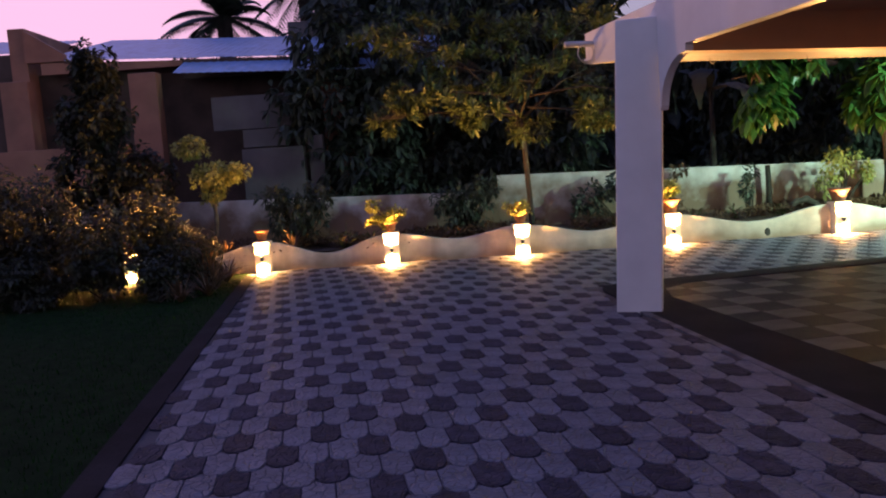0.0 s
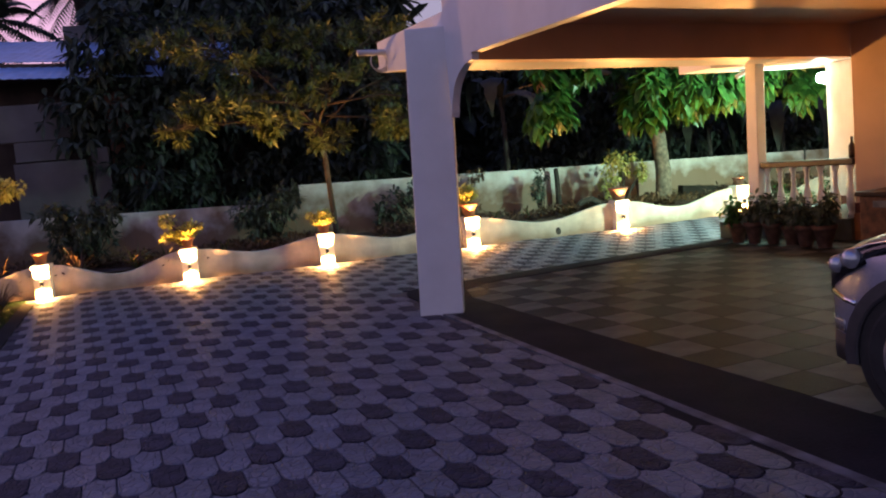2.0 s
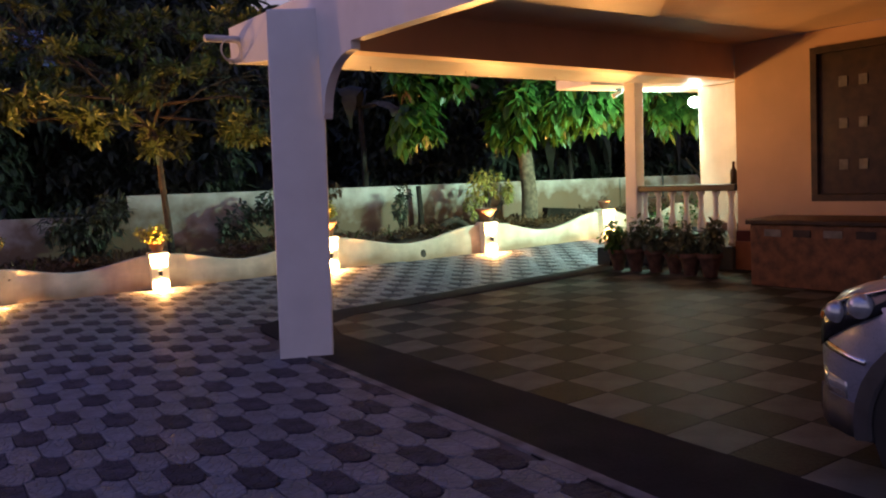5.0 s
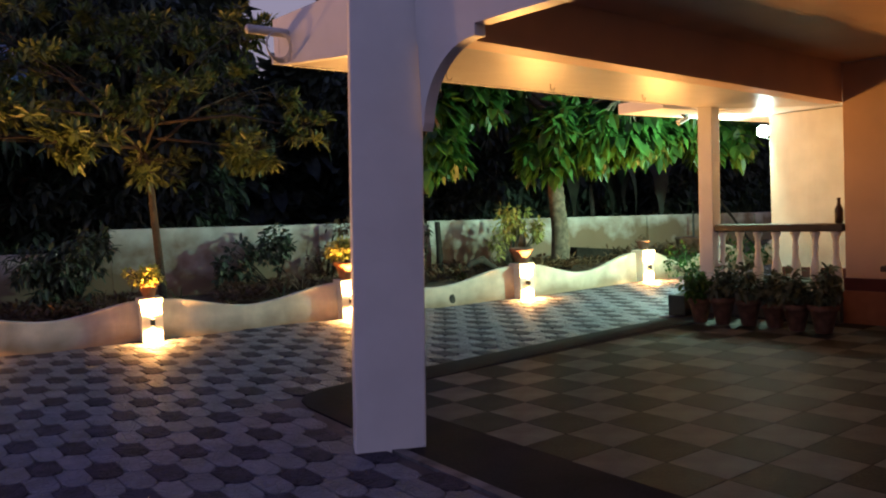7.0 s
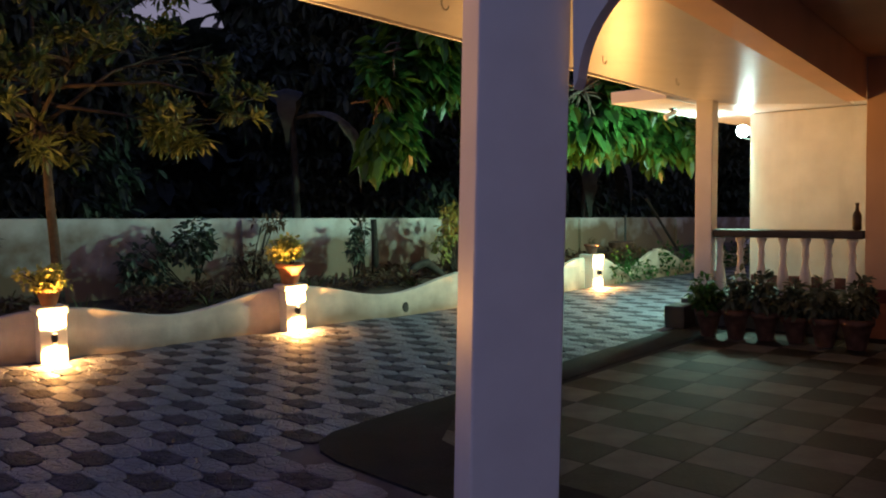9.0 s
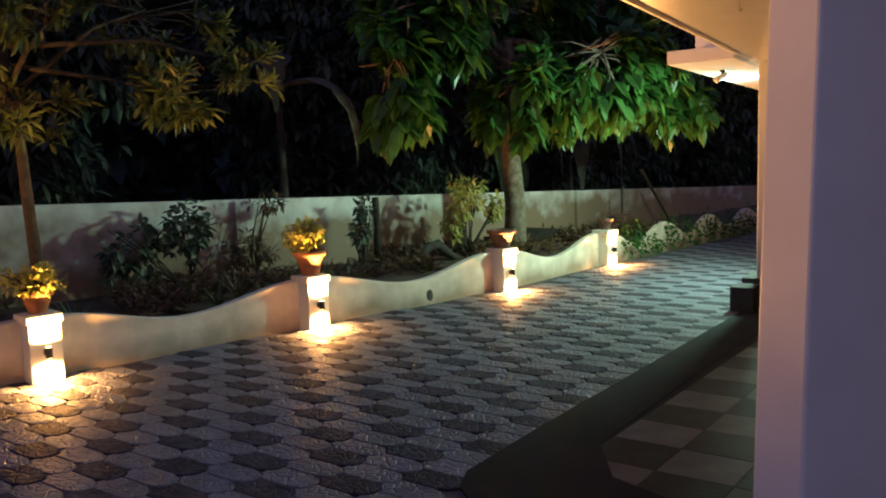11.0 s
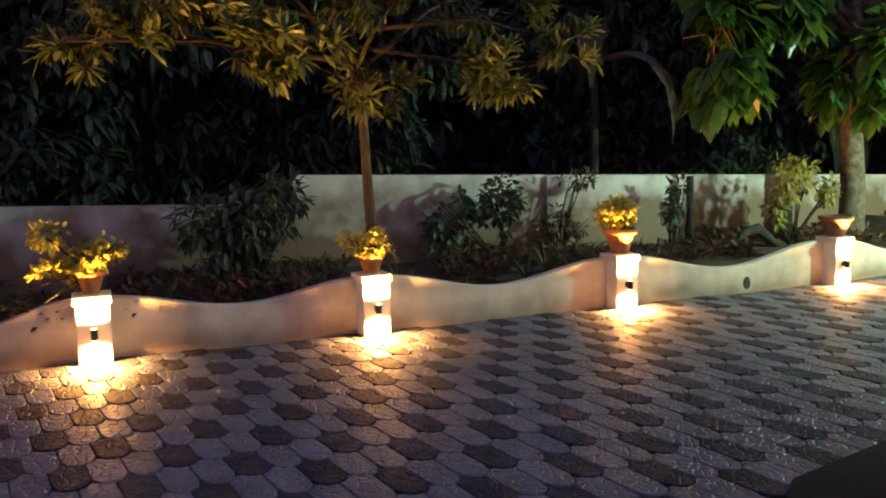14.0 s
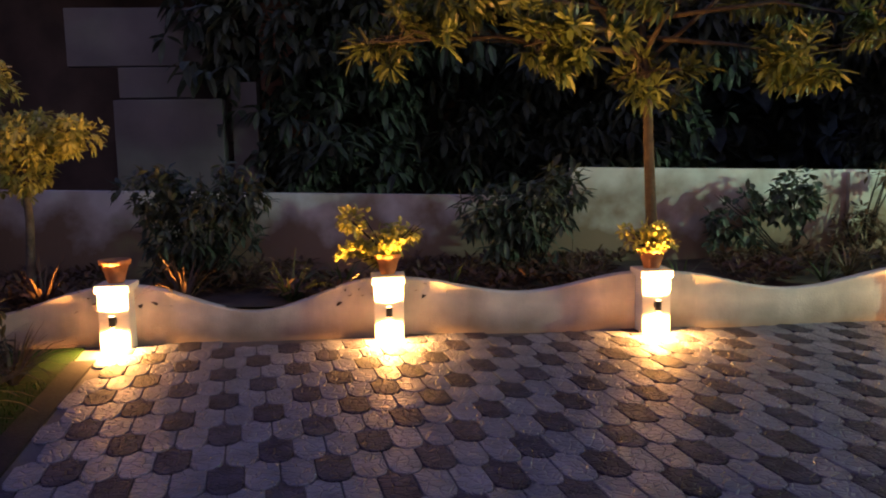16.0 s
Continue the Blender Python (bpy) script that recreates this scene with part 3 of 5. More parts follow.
# house wall with window, porch
WIN = (-1.06, -2.82, 0.94, 2.65)
bm = bmesh.new()
box(bm, 6.0, -9.0, 0.512, 6.22, WIN[1], 2.895)
box(bm, 6.0, WIN[0], 0.512, 6.22, -0.003, 2.895)
box(bm, 6.0, WIN[1], 0.512, 6.22, WIN[0], WIN[2])
box(bm, 6.0, WIN[1], WIN[3], 6.22, WIN[0], 2.895)
hs("wall_house_west", bm, M_PEACH, "peach-painted house wall under the carport", "wall")
hs("wall_plinth", prism([(5.965, -9.0), (6.22, -9.0), (6.22, 0.02), (5.965, 0.02)], -0.05, 0.368), M_PLINTH, "brick-red painted plinth of the house", "plinth")
hs("baseboard_band", prism([(5.975, -9.0), (6.22, -9.0), (6.22, 0.01), (5.975, 0.01)], 0.37, 0.51), M_MAROON, "dark maroon band above the plinth", "trim")
hs("wall_porch_south", boxed(6.225, -0.22, -0.05, 9.2, 0.0, 2.895, 0.004), M_WALLW, "white porch side wall", "wall")
hs("wall_porch_back", boxed(7.69, 0.004, -0.05, 8.12, 1.72, 2.58, 0.004), M_WALLW, "white-painted porch wall lit by the globe lamp", "wall")
hs("baseboard_porch", boxed(7.66, 0.006, 0.302, 7.689, 1.70, 0.44, 0.003), M_MAROON, "dark skirting along the porch wall", "baseboard")
hs("floor_porch", boxed(5.90, 0.024, -0.05, 7.685, 1.95, 0.30, 0.008), M_CHK_L, "raised pale porch floor", "floor")
hs("wall_house_north", boxed(8.13, 1.40, -0.05, 16.0, 1.60, 2.58, 0.004), M_WALLW, "white side wall of the house", "wall")
hs("porch_canopy", boxed(5.41, 1.915, 2.61, 16.0, 2.60, 2.75, 0.008), M_COL, "thin white concrete canopy over the porch", "canopy")
hs("porch_parapet", boxed(6.28, 1.915, 2.752, 16.0, 2.55, 3.35, 0.008), M_COL, "white parapet above the porch canopy", "parapet")
hs("porch_ceiling", prism([(6.225, 0.004), (8.2, 0.004), (8.2, 1.795), (6.42, 1.795), (6.42, 0.22), (6.225, 0.22)], 2.59, 2.66), M_COL, "white porch ceiling", "ceiling")

col2 = tagged(mesh_ob("column_porch", boxed(5.915, 1.60, -0.02, 6.105, 1.80, 2.63, 0.012), M_COL), "white square porch column beside the balustrade", "column", kind="structure")
col2.matrix_basis = HOUSE
for v in col2.data.vertices:
    v.co.x += 0.028 * v.co.z

win = tagged(empty("window_1", 0, 0), "dark wooden window with small square panes", "window", kind="structure")
win.matrix_basis = HOUSE
b0, b1, z0, z1 = WIN
fr = bmesh.new()
box(fr, 5.97, b1 - 0.05, z0 - 0.05, 6.10, b0 + 0.05, z0 + 0.03, 0.005)
box(fr, 5.97, b1 - 0.05, z1 - 0.03, 6.10, b0 + 0.05, z1 + 0.05, 0.005)
for b in (b0 + 0.01, (b0 + b1) / 2, b1 - 0.01):
    box(fr, 5.97, b - 0.04, z0 + 0.03, 6.10, b + 0.04, z1 - 0.03, 0.005)
part("window_frame", fr, M_DKWOOD, win)
for lo_, hi_ in ((b1 + 0.03, (b0 + b1) / 2 - 0.04), ((b0 + b1) / 2 + 0.04, b0 - 0.03)):
    sh = part("shutter", boxed(6.02, lo_, z0 + 0.03, 6.05, hi_, z1 - 0.03, 0.004), M_DKWOOD, win, "closed dark wooden shutter")
    for i in range(3):
        for j in range(2):
            bb, zz = lo_ + (hi_ - lo_) * (0.36 + 0.28 * j), z0 + (z1 - z0) * (0.22 + 0.28 * i)
            part("pane", boxed(6.008, bb - 0.05, zz - 0.06, 6.018, bb + 0.05, zz + 0.06, 0.003), M_PANE, sh, "small frosted pane")

# balustrade
bal = tagged(empty("balustrade", 0, 0), "porch balustrade of white turned balusters with a dark rail", "balustrade")
bal.matrix_basis = HOUSE
part("handrail", boxed(5.97, 0.01, 1.03, 6.17, 1.595, 1.12, 0.015), M_RAIL, bal, "dark painted handrail")
prof = [(0.055, 0.0), (0.055, 0.05), (0.035, 0.07), (0.045, 0.11), (0.062, 0.20), (0.058, 0.30), (0.035, 0.42), (0.028, 0.50), (0.042, 0.54), (0.030, 0.58), (0.036, 0.66), (0.055, 0.69), (0.055, 0.73)]
bmesh_b = lathe(prof, 16)
b_first = part("baluster", bmesh_b, M_COL, bal, smooth=True)
b_first.location = (6.07, 0.13, 0.30)
for k in range(1, 7):
    o = new("baluster", b_first.data)
    o.parent, o.location = bal, (6.07, 0.13 + 0.235 * k, 0.30)

# globe lamp body on the porch wall
g = tagged(empty("globe_lamp", 0, 0), "lit round white globe lamp on the porch wall", "lamp")
g.matrix_basis = HOUSE @ pose(7.735, 1.835, 2.365)
bm = bmesh.new()
bmesh.ops.create_uvsphere(bm, u_segments=24, v_segments=14, radius=0.085)
gb = part("globe", bm, M_BULB, g, "glowing globe", smooth=True)
gb.visible_shadow = False
bm = bmesh.new()
tube(bm, [(0.0, -0.02, -0.09), (0.06, -0.06, -0.12), (0.20, -0.08, -0.08)], 0.012, 8)
part("bracket", bm, M_BLACK, g, smooth=True)

# small unlit spotlight under the canopy
sp = tagged(empty("spotlight", 0, 0), "small unlit dark spotlight under the porch canopy", "spotlight")
sp.matrix_basis = HOUSE @ pose(6.45, 2.28, 2.61)
part("base", boxed(-0.04, -0.03, -0.022, 0.04, 0.03, 0.0, 0.004), M_BLACK, sp)
bm = bmesh.new()
tube(bm, [(0.0, 0.0, -0.02), (-0.01, 0.02, -0.055)], 0.010, 8)
part("bracket", bm, M_BLACK, sp)
bm = bmesh.new()
tube(bm, [(0.05, -0.03, -0.045), (0.03, -0.01, -0.055), (-0.05, 0.05, -0.10), (-0.07, 0.065, -0.112)], [0.022, 0.032, 0.036, 0.042], 14)
part("shade", bm, M_PVC, sp, "grey bullet-shaped shade", smooth=True)

# bottle on the rail
bm = lathe([(0.035, 0), (0.045, 0.01), (0.045, 0.16), (0.02, 0.21), (0.016, 0.26), (0.02, 0.265), (0.02, 0.29)], 16)
bot = tagged(mesh_ob("bottle", bm, M_DKWOOD, smooth=True), "dark pump bottle standing on the porch rail", "bottle")
bot.matrix_basis = HOUSE @ pose(6.07, 0.09, 1.121)

# carved wooden chest along the house wall
chest = tagged(empty("wooden_chest", 0, 0), "long brown wooden chest with a carved top band", "chest")
chest.matrix_basis = HOUSE
part("body", boxed(4.95, -3.4, 0.0, 5.55, -0.82, 0.70, 0.01), M_WOOD, chest)
part("lid", boxed(4.91, -3.44, 0.703, 5.58, -0.78, 0.76, 0.012), M_DKWOOD, chest)
for k in range(7):
    bb = -1.10 - 0.34 * k
    part("inset", boxed(4.938, bb - 0.10, 0.57, 4.948, bb + 0.10, 0.65, 0.003), M_DKWOOD if k % 2 else M_PANE, chest, "small pierced panel")


# ---- pots and plants ----
def pot_mesh(r, h):
    return lathe([(r * 0.50, 0), (r * 0.54, 0.01), (r * 0.86, h * 0.78), (r * 1.0, h * 0.80), (r * 1.02, h), (r * 0.92, h), (r * 0.86, h * 0.86)], 22, wobble=0.02)


def potted(name, x, y, z, r, h, material, label, plant=None, group=""):
    th = tagged(empty(name, x, y, z), label, "flower pot", group)
    part("pot", pot_mesh(r, h), material, th, smooth=True)
    bm = lathe([(r * 0.84, h * 0.84), (r * 0.84, h * 0.87)], 16)
    part("soil", bm, M_SOIL, th)
    if plant:
        clouds, L, W, leaf, droop, whorl, seed = plant
        rng = random.Random(seed)
        spots, sb = [], bmesh.new()
        for dx, dy, dz, rx, ry, rz, n in clouds:
            spots += cloud(rng, (dx, dy, dz), (rx, ry, rz), n, 0.3)
            for _ in range(5):
                q = (dx + rng.uniform(-rx, rx) * 0.7, dy + rng.uniform(-ry, ry) * 0.7, dz + rng.uniform(-rz, rz) * 0.5)
                tube(sb, [(rng.uniform(-0.03, 0.03), rng.uniform(-0.03, 0.03), h * 0.86), (q[0] * 0.5, q[1] * 0.5, (h + q[2]) / 2), q], [0.008, 0.006, 0.003], 5)
        part("stem_frame", sb, M_BARKD, th)
        leaf_mesh("foliage", spots, L, W, leaf, th, droop, whorl, seed=seed)
    return th


T = 0.556
PG = "pots on the lamp posts"
potted("flower_pot", *LAMPS[1], T, 0.13, 0.20, M_TERRA, "small terracotta pot with a bare plant on a post", None, PG)
potted("flower_pot", *LAMPS[2], T, 0.12, 0.18, M_TERRA, "terracotta pot with a sprawling leafy plant on a post",
       ([(0.02, -0.02, 0.30, 0.22, 0.18, 0.14, 70), (-0.26, -0.05, 0.08, 0.17, 0.14, 0.24, 75), (-0.28, 0.0, 0.48, 0.18, 0.12, 0.12, 35), (0.22, -0.02, 0.40, 0.13, 0.1, 0.09, 22)], 0.075, 0.042, M_LEAFY, 0.3, 4, 21), PG)
potted("flower_pot", *LAMPS[3], T, 0.13, 0.18, M_TERRA, "terracotta pot with a spreading yellow-green plant on a post",
       ([(0.0, 0.0, 0.24, 0.24, 0.2, 0.11, 95), (0.02, -0.04, 0.34, 0.2, 0.16, 0.06, 40), (-0.22, 0, 0.33, 0.08, 0.08, 0.05, 12)], 0.06, 0.034, M_LEAFY, 0.35, 4, 22), PG)
potted("flower_pot", *LAMPS[4], T, 0.17, 0.25, M_TERRA, "large terracotta pot with a bushy bright plant on a post",
       ([(-0.02, 0.0, 0.42, 0.28, 0.24, 0.13, 130), (0.0, 0.0, 0.50, 0.18, 0.16, 0.08, 40)], 0.07, 0.04, M_LEAFY, 0.4, 4, 23), PG)
potted("flower_pot", *LAMPS[5], T, 0.19, 0.24, M_TERRAD, "wide dark terracotta pot without a plant on a post", None, PG)
potted("flower_pot", *LAMPS[6], T, 0.13, 0.17, M_TERRAD, "small dark pot with a dry stalk on a post",
       ([(0.0, 0.0, 0.22, 0.06, 0.06, 0.07, 10)], 0.05, 0.03, M_LEAFR, 0.3, 4, 24), PG)
potted("flower_pot", *LAMPS[0], T, 0.12, 0.16, M_TERRA, "small terracotta pot on a post among bushes", None, PG)

# pots along the porch
rng = random.Random(31)
for k in range(6):
    b = 1.36 - 0.29 * k
    p = HOUSE @ Vector((5.26 + rng.uniform(-0.05, 0.05), b, 0))
    rr = rng.uniform(0.14, 0.17)
    hh = rng.uniform(0.27, 0.33)
    cl = [(0, 0, hh + 0.14, 0.20 + 0.05 * rng.random(), 0.2, 0.15, 45 + 30 * (k == 0)), (rng.uniform(-0.1, 0.1), 0, hh + 0.28, 0.1, 0.1, 0.12, 18)]
    potted("flower_pot", p.x, p.y, 0.0, rr, hh, M_TERRAD, "dark earthen pot with a leafy plant by the porch" if k != 3 else "dark earthen pot with sparse stems by the porch",
           (cl, 0.11, 0.05, M_LEAFB if k == 0 else M_LEAFD, 0.5, 4, 40 + k), "pots in front of the balustrade")
p = HOUSE @ Vector((5.62, 1.85, 0))
bx = tagged(mesh_ob("planter_box", boxed(-0.16, -0.12, 0, 0.16, 0.12, 0.26, 0.01), M_BLACK), "black square plastic planter beside the porch", "planter")
bx.matrix_basis = pose(p.x, p.y, 0, 0, 0, 11.5)

# ---- trees and shrubs of the bed ----
tree("broadleaf_tree", 8.63, 14.80, 0.28,
     [(0, 0, -0.1), (0.0, 0, 0.12), (0.02, 0, 0.7), (-0.03, 0.02, 1.5), (0.06, 0.05, 2.3), (0.0, 0.1, 3.2)], 0.19,
     [(-0.1, -0.4, 2.55, 1.1, 0.9, 0.5, 156), (-1.6, -0.3, 3.35, 0.8, 0.8, 0.4, 117), (1.6, -0.9, 2.85, 1.1, 1.0, 0.6, 195), (0.5, -1.3, 2.9, 1.2, 0.9, 0.7, 195),
      (-2.75, -0.4, 2.75, 0.5, 0.5, 0.6, 104), (2.9, -1.0, 2.7, 0.8, 0.7, 0.6, 104), (-0.6, 0.2, 3.7, 2.2, 1.5, 0.9, 338), (1.8, 0.2, 3.8, 1.8, 1.4, 0.8, 234), (-2.2, -0.3, 3.6, 1.2, 1.0, 0.7, 117)],
     0.35, 0.20, M_BARK, M_LEAFB, "broad-leaved green tree with a pale trunk, lit by the porch lamp", droop=0.85, whorl=6, seed=51, gap=0.12, grain=1.25, tuft=(6, 0.07, 0.46))
tree("olive_leaved_tree", 1.75, 14.75, 0.28,
     [(0, 0, -0.1), (0.0, 0, 0.15), (-0.02, 0, 0.7), (-0.05, 0, 1.3), (-0.07, 0, 1.9), (-0.15, 0, 2.6)], 0.065,
     [(-0.2, -0.1, 1.95, 0.7, 0.6, 0.30, 43), (-1.35, -0.4, 2.25, 0.85, 0.7, 0.38, 86), (1.35, -0.4, 2.15, 0.95, 0.6, 0.30, 79), (-2.1, -0.5, 2.75, 0.6, 0.5, 0.3, 50),
      (0.2, -0.4, 2.8, 1.0, 0.7, 0.4, 57), (-0.9, -0.1, 3.1, 1.3, 0.9, 0.5, 72), (1.2, 0.0, 3.0, 1.1, 0.9, 0.5, 86), (0.0, 0.1, 3.8, 1.5, 1.2, 0.6, 108), (2.1, -0.4, 2.45, 0.5, 0.4, 0.2, 28), (-2.6, -0.4, 2.3, 0.55, 0.5, 0.28, 43), (-1.9, -0.2, 3.7, 1.3, 1.0, 0.6, 93), (1.2, -0.2, 3.9, 0.7, 0.8, 0.4, 50)],
     0.175, 0.056, M_BARKD, M_LEAFN, "slender tree with narrow olive leaves lit warm from below", droop=0.05, whorl=8, seed=61, gap=0.10, grain=2.2, tuft=(4, 0.06, 0.0))
tree("lemon_shrub_tree", -4.22, 14.85, 0.26,
     [(0, 0, -0.1), (0.01, 0, 0.25), (0.04, 0, 0.8), (0.0, 0, 1.45)], 0.05,
     [(0.10, -0.05, 1.55, 0.50, 0.45, 0.30, 150), (0.48, -0.1, 1.58, 0.36, 0.3, 0.2, 70), (-0.32, 0, 2.08, 0.40, 0.35, 0.24, 90), (0.0, 0.0, 1.22, 0.28, 0.25, 0.24, 50)],
     0.10, 0.042, M_BARK, M_LEAFY, "small yellow-green shrub tree lit from below", droop=0.35, whorl=6, seed=71)
tree("dark_garden_tree", -6.45, 15.1, 0.2,
     [(0, 0, -0.1), (0, 0, 0.6), (0.1, 0, 1.5), (0.05, 0, 2.6)], 0.09,
     [(0.0, 0, 1.7, 1.0, 0.8, 0.9, 480), (0.05, 0, 2.8, 0.85, 0.7, 0.8, 420), (0.20, 0, 3.75, 0.5, 0.5, 0.6, 220), (0.95, 0, 1.5, 0.6, 0.6, 0.9, 240)],
     0.16, 0.07, M_BARKD, M_HEDGE, "dense dark-leaved garden tree in front of the next house", droop=0.5, whorl=6, seed=81)

bush("dark_shrub", -2.72, 15.2, 0.26, [(0, 0, 0.62, 0.65, 0.4, 0.6, 190), (0.35, 0, 1.0, 0.45, 0.3, 0.35, 80), (-0.4, 0, 1.0, 0.4, 0.3, 0.3, 70)], 0.15, 0.05, M_LEAFF, "broad dark shrub in front of the low wall", 0.5, 5, 97)
bush("dark_shrub", 0.62, 15.2, 0.28, [(0, 0, 0.55, 0.5, 0.4, 0.5, 120), (0.3, 0, 0.95, 0.35, 0.3, 0.3, 50), (-0.45, 0, 0.75, 0.4, 0.3, 0.3, 60)], 0.17, 0.055, M_LEAFD, "dark leafy shrub beside the wall step", 0.5, 5, 91)
bush("dark_shrub", 3.6, 15.45, 0.30, [(0, 0, 0.72, 0.30, 0.22, 0.36, 60), (-0.65, 0.1, 0.55, 0.45, 0.2, 0.5, 50)], 0.13, 0.07, M_LEAFD, "sparse round-leaved shrub against the white wall", 0.4, 5, 92)
bush("reddish_shrub", 4.5, 15.6, 0.30, [(0, 0, 0.35, 0.6, 0.15, 0.3, 70), (0.25, 0, 0.95, 0.3, 0.15, 0.12, 24)], 0.11, 0.035, M_LEAFR, "dry reddish shrub at the foot of the wall", 0.3, 5, 93)
bush("tall_weed", 6.1, 15.4, 0.30, [(0, 0, 0.5, 0.2, 0.15, 0.3, 36), (0.08, 0, 0.82, 0.14, 0.1, 0.1, 14)], 0.13, 0.05, M_LEAFD, "thin broad-leaved weed near the stump", 0.3, 4, 94)
bush("croton_shrub", 7.7, 14.95, 0.30, [(-0.1, -0.1, 0.80, 0.40, 0.3, 0.30, 46), (0.42, -0.2, 0.72, 0.13, 0.13, 0.24, 34), (-0.3, 0, 0.5, 0.22, 0.2, 0.2, 18), (0.1, 0, 1.05, 0.35, 0.25, 0.14, 22)], 0.12, 0.05, M_LEAFY, "airy yellow-green shrub beside the trunk", 0.45, 5, 95)
for k, (x, y, n, L, s) in enumerate(((-2.7, 14.35, 26, 0.55, 1), (-1.75, 14.3, 30, 0.50, 2), (-1.3, 14.6, 18, 0.45, 3), (0.9, 14.5, 20, 0.42, 4), (1.9, 14.4, 20, 0.36, 5),
                                     (3.3, 14.35, 20, 0.4, 6), (3.7, 14.6, 22, 0.45, 7), (4.7, 14.35, 26, 0.42, 8), (5.6, 14.8, 18, 0.35, 9), (-3.9, 14.3, 22, 0.5, 10), (-0.3, 14.35, 16, 0.35, 11), (6.3, 14.3, 14, 0.3, 12))):
    spiky("spider_plant", x, y, 0.27, n, L * 1.35, M_LEAFN if k % 3 else M_LEAFR, "clump of thin arching strap leaves in the bed", 100 + s)

for k, (x, y, n, L) in enumerate(((-3.62, 13.0, 60, 0.62), (-3.60, 12.2, 70, 0.75), (-3.50, 11.5, 60, 0.62), (-3.85, 12.6, 70, 0.9), (-3.75, 11.0, 50, 0.55))):
    spiky("dry_grass_clump", x, y, -0.02, n, L, M_LEAFR, "clump of long dry grass hanging over the paving", 130 + k)


def banana(x, y, z, leaves, seed):
    rng = random.Random(seed)
    th = tagged(empty("banana_plant", x, y, z), "banana plant with torn drooping leaves behind the wall", "banana plant", "banana plants behind the wall")
    bm = bmesh.new()
    tube(bm, [(0, 0, -z), (0.03, 0, 0.8), (0.0, 0, 1.7)], [0.09, 0.06, 0.04], 10)
    part("trunk", bm, M_BARKD, th, smooth=True)
    for az, lift, L, w in leaves:
        d = Vector((math.cos(az), math.sin(az), 0))
        s = Vector((-d.y, d.x, 0))
        lb = bmesh.new()
        rows = []
        for j in range(15):
            u = j / 14
            p = Vector((0, 0, 1.6)) + d * (L * 0.62 * math.sin(u * 1.75)) + Vector((0, 0, lift * math.sin(u * 2.4) - L * 0.75 * u * u))
            ww = w * math.sin(math.pi * min(0.97, 0.08 + u * 0.92)) * (1 - 0.25 * (j % 3 == 1) * rng.random())
            rows.append([lb.verts.new(p - s * ww + Vector((0, 0, -ww * 0.25))), lb.verts.new(p), lb.verts.new(p + s * ww + Vector((0, 0, -ww * 0.25)))])
        for a, b in zip(rows, rows[1:]):
            for t in (0, 1):
                lb.faces.new((a[t], a[t + 1], b[t + 1], b[t]))
        part("leaf", lb, M_DRY if lift < 0.4 else M_HEDGE, th)


banana(6.05, 17.15, 1.3, ((-1.0, 0.35, 1.95, 0.34), (2.4, 0.8, 1.3, 0.26), (-2.2, 0.7, 1.2, 0.26), (1.2, 0.8, 1.3, 0.2)), 3)
banana(13.4, 17.2, 0.2, ((-2.3, 0.9, 1.9, 0.26), (-1.2, 1.0, 1.8, 0.26), (-0.2, 0.9, 1.8, 0.26), (1.8, 0.8, 1.6, 0.24), (3.0, 0.9, 1.8, 0.26)), 4)
banana(11.2, 17.0, 0.2, ((-2.6, 0.9, 1.7, 0.24), (-1.0, 0.8, 1.6, 0.24), (0.4, 0.9, 1.7, 0.24), (2.2, 0.8, 1.6, 0.24)), 5)

# weep hole and chips low on the wavy wall
bm = bmesh.new()
bmesh.ops.create_icosphere(bm, subdivisions=2, radius=0.075)
for v in bm.verts:
    v.co = Vector((v.co.x * 0.8, v.co.y * 0.18, v.co.z)) * (1 + 0.25 * noise.noise(v.co * 20))
tagged(mesh_ob("wall_drain", bm, M_ROCK, loc=(5.80, 13.80, 0.10)), "dark rough drain hole low in the wavy wall", "drain")

# low mixed undergrowth of the bed
rng = random.Random(7)
spots = []
for k in range(3600):
    x, y = rng.uniform(-5, 12.5), rng.uniform(14.15, 15.85)
    if noise.noise(Vector((x * 0.8, y * 0.8, 3))) < -0.12:
        continue
    spots.append((x, y, 0.30 + rng.random() * 0.16, rng.uniform(-0.4, 0.4), rng.uniform(-0.4, 0.4), 1))
leaf_mesh("undergrowth", spots, 0.14, 0.042, M_LEAFR, droop=0.2, whorl=4, seed=8, kind="stuff")
tagged(bpy.data.objects["undergrowth"], "low dry undergrowth covering the soil bed", "undergrowth")

# stump, dead branch, low slab for a trough's shaded inside, box behind the wall
bm = bmesh.new()
tube(bm, [(0, 0, 0), (0.01, 0, 0.5), (-0.01, 0, 0.95)], [0.065, 0.055, 0.05], 10)
tagged(mesh_ob("wooden_stake", bm, M_BARKD, smooth=True, loc=(6.65, 15.72, 0.28)), "weathered upright wooden stake before the wall", "stake")
bm = bmesh.new()
tube(bm, [(-0.35, 0, 0.0), (-0.1, 0, 0.22), (0.1, 0, 0.26), (0.45, 0.05, 0.05), (0.75, 0.1, -0.02)], [0.05, 0.06, 0.07, 0.05, 0.03], 8)
tagged(mesh_ob("dead_root", bm, M_BARKD, smooth=True, loc=(6.9, 14.85, 0.30)), "dark arched dead root on the soil", "root")
